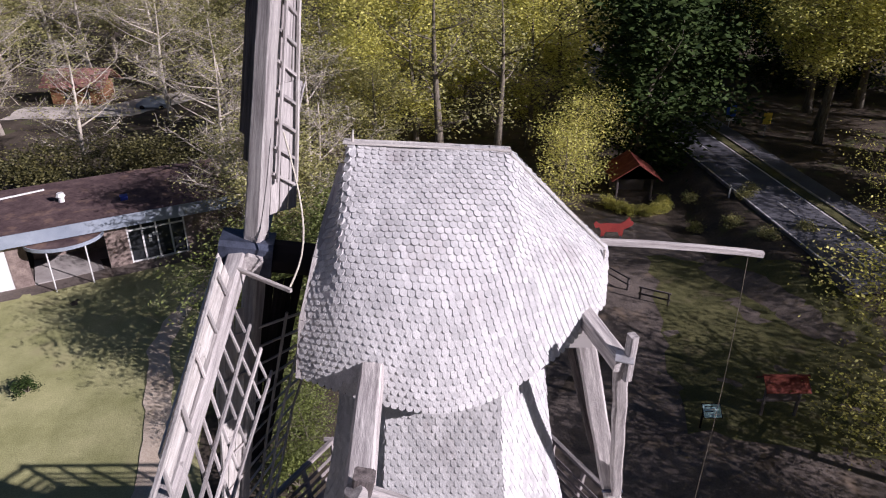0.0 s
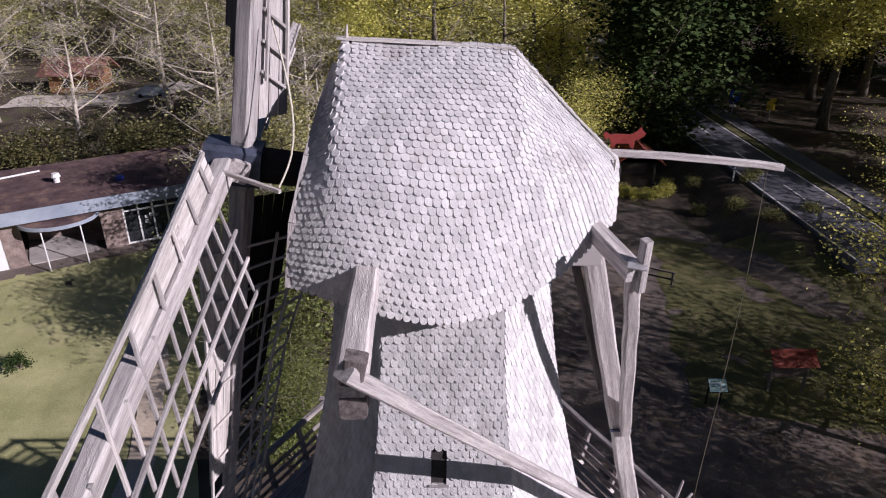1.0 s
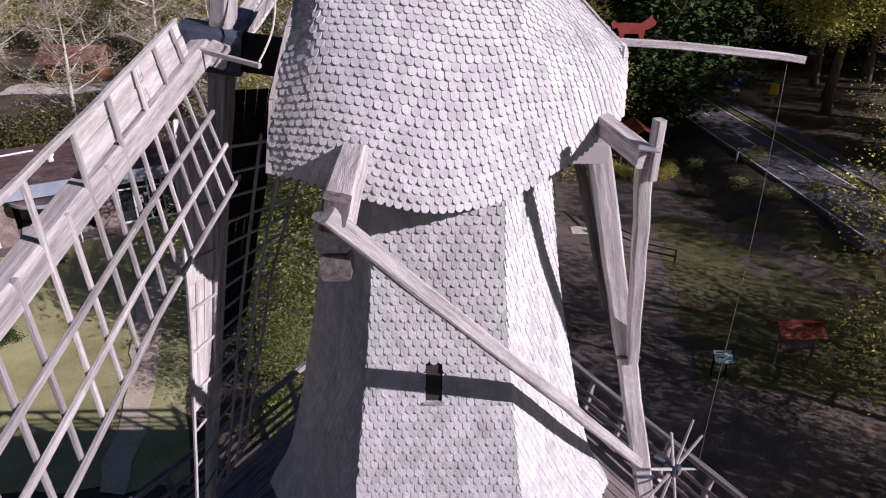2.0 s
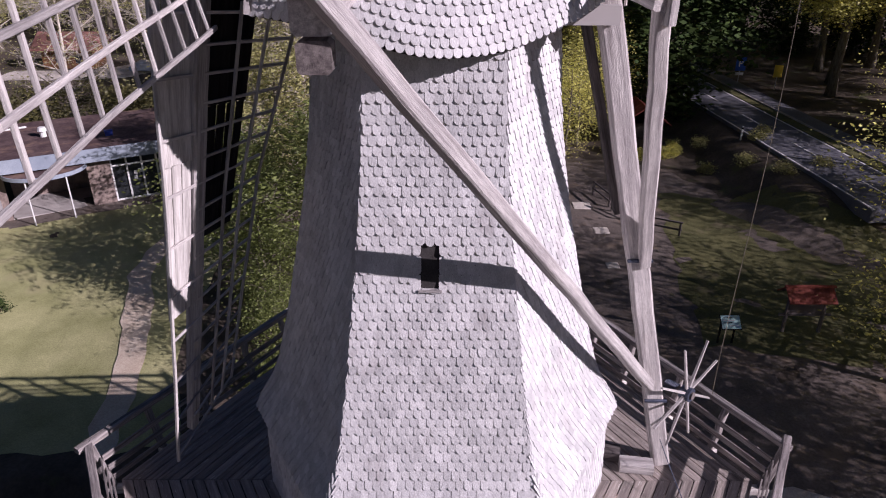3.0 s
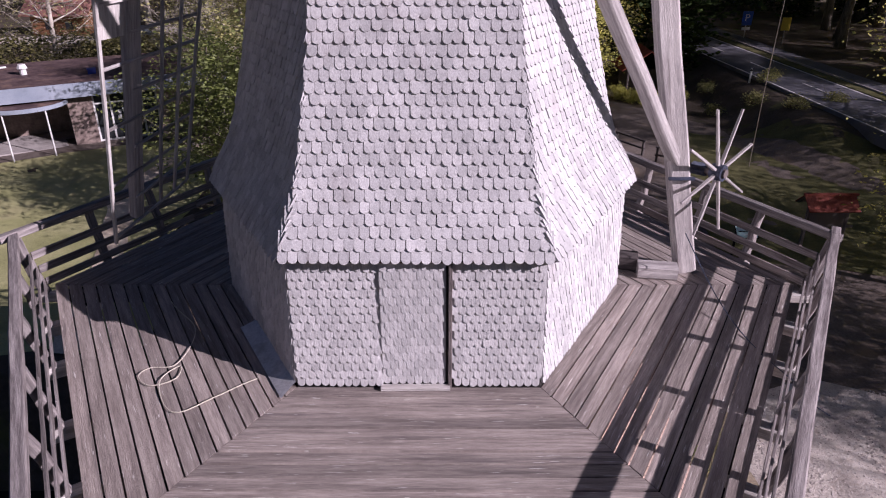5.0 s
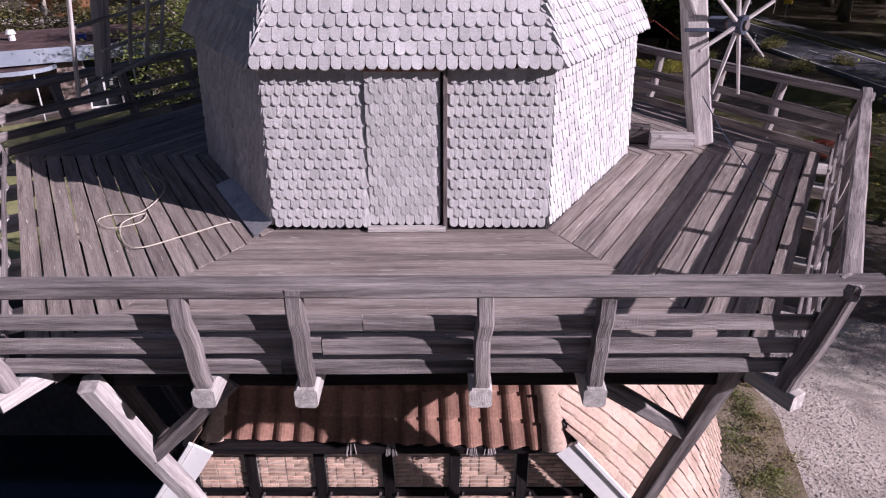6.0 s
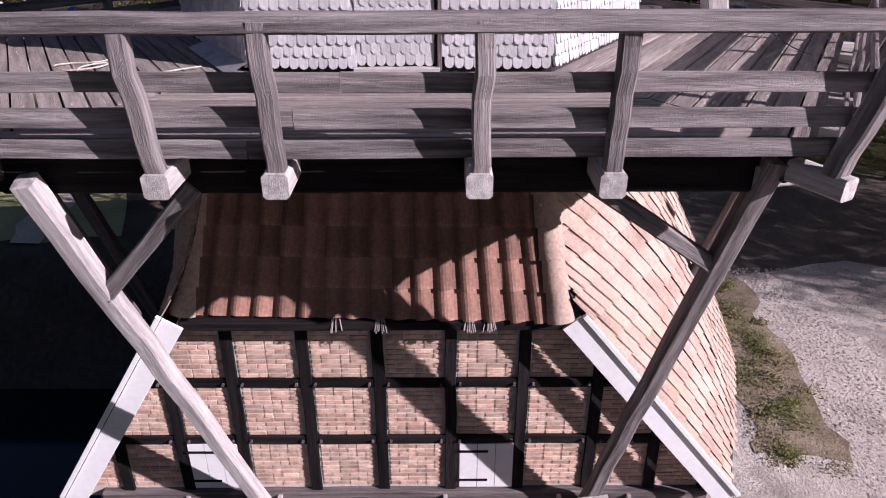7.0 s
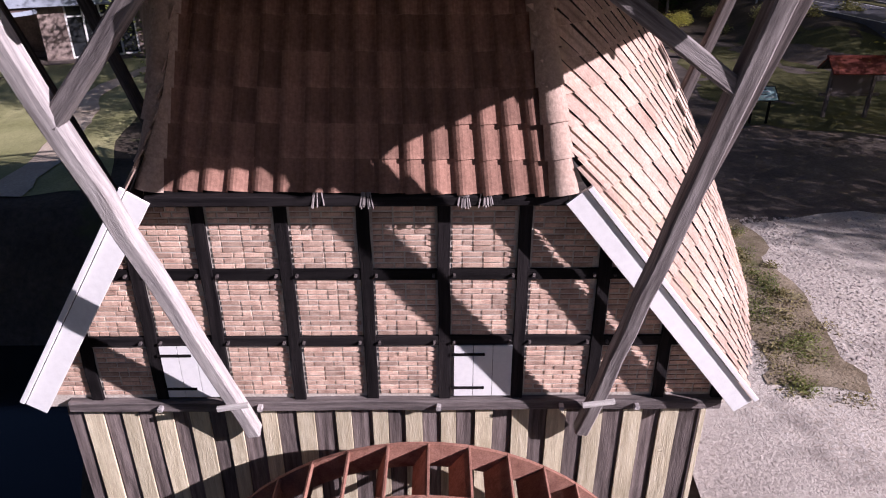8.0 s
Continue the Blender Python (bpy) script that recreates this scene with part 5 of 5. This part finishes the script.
post_sign(33.2, 68.6, 2.5, 0.85, 1.2, YELLOW, "yellow sign board among the trees")
for v in (9, 21, 33):
    x, y = on_road(-0.7, v)
    mk = thing("marker_post", (x, y, 1.85), "short white roadside marker post", "marker post", "marker posts")
    timber("post", (x, y, 1.7), (x, y, 2.85), 0.12, 0.08, FRAME_W, mk)
    timber("band", (x, y, 2.63), (x, y, 2.75), 0.125, 0.085, BLACK_WOOD, mk)

# ---- trees: tapered trunks, limbs and crowns of many small leaves ----
def leaf_cloud(centres, count, spread, size, rng, flat=0.5):
    verts, faces = [], []
    for _ in range(count):
        c = centres[rng.randrange(len(centres))]
        p = Vector((rng.gauss(c[0], spread), rng.gauss(c[1], spread), rng.gauss(c[2], spread * 0.75)))
        a, b = rng.uniform(0, 6.28), rng.uniform(-1.2, 1.2)
        u = Vector((math.cos(a), math.sin(a), rng.uniform(-0.5, 0.5))).normalized()
        v = u.cross(Vector((rng.uniform(-1, 1), rng.uniform(-1, 1), rng.uniform(0.2, 1)))).normalized()
        s = size * rng.uniform(0.6, 1.4)
        o = len(verts)
        verts += [tuple(p - u * s), tuple(p - v * s * flat), tuple(p + u * s), tuple(p + v * s * flat)]
        faces.append((o, o + 1, o + 2, o + 3))
    return verts, faces


def tree(name, height, crown_r, trunk_r, seed, leaf_mat, leaves, size, label, crown_base=0.35, limbs=9, twigs=0, spread=0.9, bark=None, lean=0.0):
    rng = random.Random(seed)
    t = thing(name, (0, 0, 0), label, "tree")
    bm = bmesh.new()
    pts = [Vector((lean * h * h * height + 0.25 * math.sin(h * 5 + seed), 0.25 * math.cos(h * 4 + seed * 2) - 0.25 * math.cos(seed * 2), h * height * 0.92)) for h in [i / 8 for i in range(9)]]
    rod(bm, pts, [trunk_r * (1.25 if i == 0 else 1 - 0.11 * i) for i in range(9)], 8)
    centres = []
    for i in range(limbs):
        h = crown_base + (0.95 - crown_base) * (i + rng.random()) / limbs
        base = pts[0].lerp(pts[-1], 0) + Vector((lean * h * h * height + 0.25 * math.sin(h * 5 + seed), 0.25 * math.cos(h * 4 + seed * 2) - 0.25 * math.cos(seed * 2), h * height * 0.92))
        a = i * 2.4 + rng.uniform(-0.5, 0.5)
        reach = crown_r * math.sin(math.pi * (0.18 + 0.75 * (h - crown_base) / (1 - crown_base))) * rng.uniform(0.75, 1.15)
        tip = base + Vector((math.cos(a) * reach, math.sin(a) * reach, reach * rng.uniform(0.25, 0.8)))
        mid = base.lerp(tip, 0.5) + Vector((0, 0, -0.06 * reach))
        r0 = trunk_r * (1 - 0.8 * h) * 0.5
        rod(bm, [base, mid, tip], [r0, r0 * 0.6, r0 * 0.15], 5)
        for q in range(4):
            u = 0.35 + 0.2 * q
            s = base.lerp(tip, u)
            e = s + Vector((rng.uniform(-1, 1), rng.uniform(-1, 1), rng.uniform(-0.1, 0.9))) * reach * 0.42
            rod(bm, [s, s.lerp(e, 0.55) + Vector((0, 0, 0.08)), e], [r0 * 0.3, r0 * 0.18, r0 * 0.05], 4)
            centres += [tuple(e), tuple(s.lerp(e, 0.6))]
            for w in range(twigs):
                g = e.lerp(s, rng.random() * 0.7)
                k = g + Vector((rng.gauss(0, 1), rng.gauss(0, 1), rng.gauss(0.25, 0.6))) * reach * 0.17
                rod(bm, [g, k], [0.014, 0.005], 3)
        centres.append(tuple(tip))
    part("trunk", bm, bark or BARK, t, smooth=True)
    if leaves:
        verts, faces = leaf_cloud(centres, leaves, spread, size, rng)
        me = bpy.data.meshes.new("crown")
        me.from_pydata(verts, [], faces)
        me.materials.append(leaf_mat)
        part("crown", me, leaf_mat, t)
    return t


def put(ob, spots, group):
    """Moves a thing to the first spot and copies it to the rest; a spot is x, y, turn, scale."""
    for i, (x, y, a, s) in enumerate(spots):
        m = Matrix.Translation((x, y, ground_z(x, y) - 0.05)) @ pose(0, 0, 0, 0, 0, a) @ Matrix.Diagonal((s, s, s, 1))
        if i == 0:
            first = m
        else:
            c = copy_thing(ob, m)
            c["group"] = group
            c.matrix_basis = m
    ob.matrix_basis = first
    ob["group"] = group


def scatter(seed, n, x0, x1, y0, y1, s0=0.85, s1=1.2, keep=None):
    rng = random.Random(seed)
    out = []
    while len(out) < n:
        x, y = rng.uniform(x0, x1), rng.uniform(y0, y1)
        if (keep is None or keep(x, y)) and all((x - a) ** 2 + (y - b) ** 2 > 9 for a, b, _, _ in out):
            out.append((x, y, rng.uniform(0, 360), rng.uniform(s0, s1)))
    return out


spring_a = tree("beech_tree", 19, 5.2, 0.34, 1, LEAF, 12000, 0.155, "tall broadleaf tree in fresh yellow-green spring leaf", 0.14, 14, 2, 1.0)
spring_b = tree("oak_tree", 16, 5.0, 0.4, 2, LEAF_B, 9000, 0.15, "broadleaf tree with thin olive spring foliage", 0.2, 12, 2)
bare = tree("bare_tree", 15, 5.0, 0.3, 3, LEAF_B, 3600, 0.1, "half-bare grey tree with fine twigs just budding", 0.16, 18, 16, bark=TWIG)
dark = tree("evergreen_tree", 17, 6.5, 0.5, 4, LEAF_DARK, 13500, 0.29, "dense dark evergreen tree beside the road", 0.04, 20, 0, 1.15)
young = tree("hazel_tree", 9, 3.2, 0.14, 5, LEAF, 4600, 0.095, "young tree in bright green spring leaf", 0.08, 14, 3, 0.7)
near_oak = tree("maple_tree", 12.5, 4.6, 0.22, 6, LEAF, 14500, 0.086, "broadleaf tree in yellow-green leaf beside the yard", 0.12, 16, 3, 0.85)
fork = tree("forked_tree", 20, 4.0, 0.5, 7, LEAF_B, 1500, 0.15, "tall forked tree with a dark bare trunk", 0.35, 7, 4)
avenue = tree("avenue_tree", 19, 7.0, 0.45, 8, LEAF, 20000, 0.16, "tall roadside tree with a high yellow-green crown", 0.36, 16, 3, 1.1)
put(avenue, [(37.6, 66, 90, 1.0), (43.2, 63, 200, 1.0), (42, 78, 30, 1.05), (51, 74, 140, 1.1), (46, 47, 250, 0.95), (56, 62, 10, 1.0)], "roadside trees")
put(spring_a, [(-3, 68, 0, 1.0), (9, 70, 80, 1.0), (3, 80, 200, 1.1), (-9, 76, 100, 1.1), (14, 84, 10, 1.1), (-14, 92, 20, 1.2), (52, 95, 45, 1.2), (43, 102, 145, 1.2), (26, 112, 60, 1.3), (34, 122, 160, 1.3), (8, 98, 33, 1.25), (67, 81, 233, 1.1), (71, 65, 80, 1.2), (76, 77, 180, 1.2), (-4, 104, 233, 1.2), (20, 98, 133, 1.2), (60, 84, 33, 1.2), (58, 118, 110, 1.3), (14, 122, 300, 1.35), (-8, 64, 310, 0.75)], "trees of the wood")
put(spring_b, [(-6, 60, 140, 0.7), (22, 72, 70, 1.0), (-30, 96, 0, 1.0), (-18, 74, 250, 0.9), (-44, 112, 200, 1.2), (-66, 104, 60, 1.2), (-78, 88, 160, 1.1), (-60, 128, 260, 1.3), (-30, 128, 20, 1.3), (-92, 114, 50, 1.3), (44, 47, 60, 0.95), (56, 40, 0, 1.0), (-46, 128, 90, 1.3), (-16, 112, 190, 1.25), (-75, 118, 190, 1.25), (-10, 41.5, 130, 0.7)], "olive trees of the wood")
put(bare, [(-17.5, 53, 0, 1.0), (-12, 58, 120, 0.95), (-22, 68, 220, 1.05), (-34, 84, 30, 1.1), (-52, 78, 80, 1.1), (-26, 102, 100, 1.2), (-62, 94, 10, 1.1), (-12, 70, 320, 1.0), (-42, 102, 200, 1.2), (-82, 102, 120, 1.3), (-56, 110, 20, 1.3), (-70, 78, 170, 1.1), (-36, 112, 300, 1.3), (-66, 118, 240, 1.35), (-50, 120, 140, 1.35), (-11.5, 42, 200, 0.8), (-8.5, 44.5, 20, 0.85), (-14.5, 45.5, 100, 0.7), (-34, 62, 100, 1.0)], "half-bare trees")
# The last two are unseen, added low to shade the ground beyond the road.
put(dark, [(19, 63, 0, 1.0), (24, 76, 120, 1.05), (42, 88, 10, 0.65), (51, 88, 110, 0.8), (63, 78, 210, 0.9), (40, 100, 310, 0.8), (56, 100, 60, 0.9), (68, 90, 160, 0.9), (30, 106, 200, 0.9), (45, 49, 60, 0.55), (47.5, 57, 150, 0.55)], "dark evergreens")
elder = tree("elder_tree", 9, 3.2, 0.14, 15, LEAF_G, 6500, 0.092, "small mid-green tree at the edge of the lawn", 0.08, 14, 3, 0.7)
put(elder, [(-8.7, 30, 0, 0.85), (-5.2, 29, 70, 1.1), (-4.0, 33, 170, 1.15), (-6.0, 34, 250, 1.0), (-7.2, 27, 100, 0.6), (-6.2, 23.5, 200, 0.5), (-10.3, 37, 300, 0.7), (-10.8, 32.0, 40, 0.95), (-14.5, 50, 90, 0.9), (-8.5, 45, 20, 0.8)], "lawn edge trees")
put(young, [(11.5, 56, 40, 1.0), (13.2, 60, 140, 1.05), (9.5, 52, 240, 0.9)], "young trees")
# Most maples stand out of view, added to throw shade over the yard.
put(near_oak, [(20.4, 22.6, 0, 1.0), (27, 25, 90, 1.2), (36, 17, 180, 1.3), (26.5, 13.5, 270, 1.0), (35, 7, 30, 1.25), (47, 20, 120, 1.3), (31.5, 11, 200, 1.1), (44, 30, 300, 1.3), (39, 40, 10, 1.2), (30, 37.5, 60, 0.9)], "trees beside the yard")
put(fork, [(-0.5, 56, 0, 1.0), (4.7, 57, 130, 0.9), (40.5, 72, 40, 1.1), (46, 90, 200, 1.2), (49, 80, 280, 1.0)], "bare-trunked trees")


def bushes(name, spots, count, size, mat, seed, label, category):
    """A row of bushes or a hedge, one leafy body: spots are x, y, height, radius."""
    rng = random.Random(seed)
    for x, y, h, r in spots:
        t = thing(name, (x, y, ground_z(x, y)), label, category, name + " row")
        cs = []
        for _ in range(24):
            a, q, k = rng.uniform(0, 6.28), rng.random() ** 0.5, rng.random()
            cs.append((x + math.cos(a) * q * r * (1 - 0.45 * k), y + math.sin(a) * q * r * (1 - 0.45 * k), ground_z(x, y) + h * (0.12 + 0.8 * k)))
        verts, faces = leaf_cloud(cs, count, r * 0.2, size, rng)
        me = bpy.data.meshes.new("foliage")
        me.from_pydata(verts, [], faces)
        me.materials.append(mat)
        part("foliage", me, mat, t)
        bm = bmesh.new()
        for c in cs[:9]:
            rod(bm, [(x, y, ground_z(x, y) - 0.05), c], [0.04, 0.01], 4)
        part("stems", bm, BARK, t)


WEED = material("dry_weed", (0.15, 0.14, 0.06), (0.3, 0.26, 0.13), 0.8, 0.8, 0, (1, 1, 1), 3, "island", 0.4)
HEDGE = material("olive_hedge", (0.05, 0.05, 0.015), (0.13, 0.12, 0.04), 0.5, 0.6, 0, (1, 1, 1), 3, "island", 0.45)
bushes("hedge_bush", [(-46 + i * 3.0 + RS.uniform(-0.4, 0.4), 55.5 + i * 1.0 + RS.uniform(-0.5, 0.5), RS.uniform(4.6, 5.6), 2.7) for i in range(11)], 3200, 0.14, HEDGE, 21, "dense olive-brown clipped hedge behind the pavilion", "hedge")
bushes("shrub", [(-7.2, 25.6, 2.6, 1.6), (-6.4, 22.5, 2.2, 1.5), (-9.0, 29.0, 2.4, 1.4), (-12.6, 40.5, 2.4, 1.6), (-10.5, 36.0, 1.8, 1.4), (-15.5, 47.0, 2.2, 1.5)], 2600, 0.08, LEAF_G, 22, "loose green shrub at the lawn's edge", "shrub")
bushes("lawn_shrub", [(-22.9, 30.2, 0.9, 0.75)], 1200, 0.06, LEAF_DARK, 23, "small dark shrub alone on the lawn", "shrub")
bushes("round_hedge", [(14.2 + 2.5 * math.cos(a) + 2.4, 54.6 + 2.2 * math.sin(a), 0.95, 0.75) for a in [math.radians(q) for q in range(185, 365, 22)]], 1100, 0.06, LEAF, 24, "low bright green hedge round the shelter", "hedge")
bushes("undergrowth", [(20 + i * 1.1, 49 + 5 * math.sin(i * 1.7), 0.7, 0.9) for i in range(7)], 700, 0.07, LEAF_B, 25, "low dark scrub beside the road", "undergrowth")
WS = random.Random(77)
bushes("weed_clump", [(7.15 + 0.03 * i + WS.uniform(-0.7, 0.65), 9.3 + i * 0.25 + WS.uniform(-0.2, 0.2), WS.uniform(0.1, 0.24), WS.uniform(0.25, 0.5)) for i in range(28)], 420, 0.024, WEED, 26, "clump of dry olive weeds beside the gravel", "weeds")
bushes("grass_tuft", [(7.2 + 0.03 * i + WS.uniform(-0.6, 0.5), 9.4 + i * 0.45 + WS.uniform(-0.3, 0.3), WS.uniform(0.12, 0.26), WS.uniform(0.25, 0.45)) for i in range(16)], 420, 0.024, LEAF_G, 27, "low tuft of green grass beside the gravel", "grass")
# far wood behind everything, as one leafy mass
rng = random.Random(31)
cs = []
for i in range(420):
    x = -170 + 340 * i / 420 + rng.uniform(-3, 3)
    cs.append((x, 142 + rng.uniform(0, 40) - abs(x) * 0.22, rng.uniform(0.5, 25)))
verts, faces = leaf_cloud(cs, 42000, 2.4, 0.55, rng)
me = bpy.data.meshes.new("far_wood")
me.from_pydata(verts, [], faces)
me.materials.append(LEAF_B)
tagged(part("far_wood", me, LEAF_B), "far olive-green spring wood behind the trees", "wood", kind="stuff")
# an unseen ring of leaves behind the viewer, added to block low sky light
cs = []
for i in range(260):
    a = math.pi + math.pi * i / 260
    r = rng.uniform(75, 100)
    cs.append((r * math.cos(a), r * math.sin(a) * 0.9 - 5, rng.uniform(0.5, 28)))
verts, faces = leaf_cloud(cs, 22000, 2.6, 0.9, rng)
me = bpy.data.meshes.new("near_wood")
me.from_pydata(verts, [], faces)
me.materials.append(LEAF_B)
tagged(part("near_wood", me, LEAF_B), "unseen leafy ring behind the viewer, added to block sky light", "wood", kind="stuff")

# ---- loose things on the gallery ----
winch = thing("winch_wheel", (4.95, 10.85, 9.3), "spoked wooden capstan wheel on the tail pole", "capstan wheel")
C = Vector((4.82, 10.6, 9.4))
ax = Vector((0.66, -0.75, 0.06)).normalized()
u0 = Vector((0, 0, 1)) - ax * ax.z
u0.normalize()
v0 = ax.cross(u0)
bm = bmesh.new()
rod(bm, [C - ax * 0.6, C + ax * 0.14], 0.075, 10)
part("axle", bm, DARK_WOOD, winch)
bm = bmesh.new()
rod(bm, [C - ax * 0.1, C + ax * 0.1], 0.14, 10)
part("hub", bm, IRON, winch)
for i in range(8):
    a = math.tau * (i + 0.3) / 8
    d = u0 * math.cos(a) + v0 * math.sin(a)
    timber("spoke", C + d * 0.1, C + d * 1.1, 0.06, 0.05, GREY_WOOD, winch, taper=0.7)
bm = bmesh.new()
for i in range(9):
    rod(bm, [C - ax * (0.2 + 0.03 * i) + (u0 * math.cos(q) + v0 * math.sin(q)) * 0.1 for q in [math.tau * k / 8 for k in range(9)]], 0.013, 4)
part("wound_chain", bm, IRON, winch)
block = thing("timber_block", (4.0, 10.55, 7.5), "short squared timber block lying on the deck", "timber block")
timber("block", (3.72, 10.6, 7.62), (4.38, 10.5, 7.62), 0.3, 0.24, GREY_WOOD, block, up=(0, 0, 1))
stump = thing("timber_block", (3.6, 10.9, 7.5), "dark squared timber end beside the block", "timber block")
timber("block", (3.35, 10.95, 7.64), (3.78, 10.85, 7.64), 0.3, 0.28, DARK_WOOD, stump)
chain = thing("chain", (4.5, 10.0, 7.5), "dark chain slung from the tail pole to the deck", "chain")
bm = bmesh.new()
a, b = Vector((4.42, 10.5, 8.35)), Vector((5.1, 7.4, 7.53))
rod(bm, [a.lerp(b, u / 14) + Vector((0, 0, -0.35 * math.sin(u / 14 * 3.14))) for u in range(15)], 0.009, 5)
part("links", bm, IRON, chain)
bm = bmesh.new()
rod(bm, [(5.1, 7.4, 7.53), (5.25, 7.2, 7.52), (5.1, 7.0, 7.52), (5.2, 6.8, 7.52)], 0.009, 5)
part("tail", bm, IRON, chain)
coil = thing("rope_coil", (-3.4, 7.9, 7.5), "pale yellow rope lying loose in coils on the deck", "rope")
knots = [(-5.2, 11.4), (-4.1, 9.6), (-3.45, 8.8), (-3.4, 7.9), (-3.75, 7.8), (-3.83, 7.6), (-3.6, 7.4), (-3.3, 7.55), (-3.35, 7.85), (-3.5, 7.5), (-3.26, 7.0), (-3.0, 6.85), (-2.65, 7.17), (-2.12, 7.58), (-1.68, 7.46)]
knots = [Vector((x, y, 7.525 + 0.01 * (i % 2))) for i, (x, y) in enumerate(knots)]
pts = []
for i in range(1, len(knots) - 2):
    a, b, c, d = knots[i - 1:i + 3]
    for q in range(7):
        u = q / 7
        pts.append(0.5 * (2 * b + (c - a) * u + (2 * a - 5 * b + 4 * c - d) * u * u + (3 * b - a - 3 * c + d) * u ** 3))
bm = bmesh.new()
rod(bm, pts, 0.008, 5)
part("strand", bm, ROPE, coil)
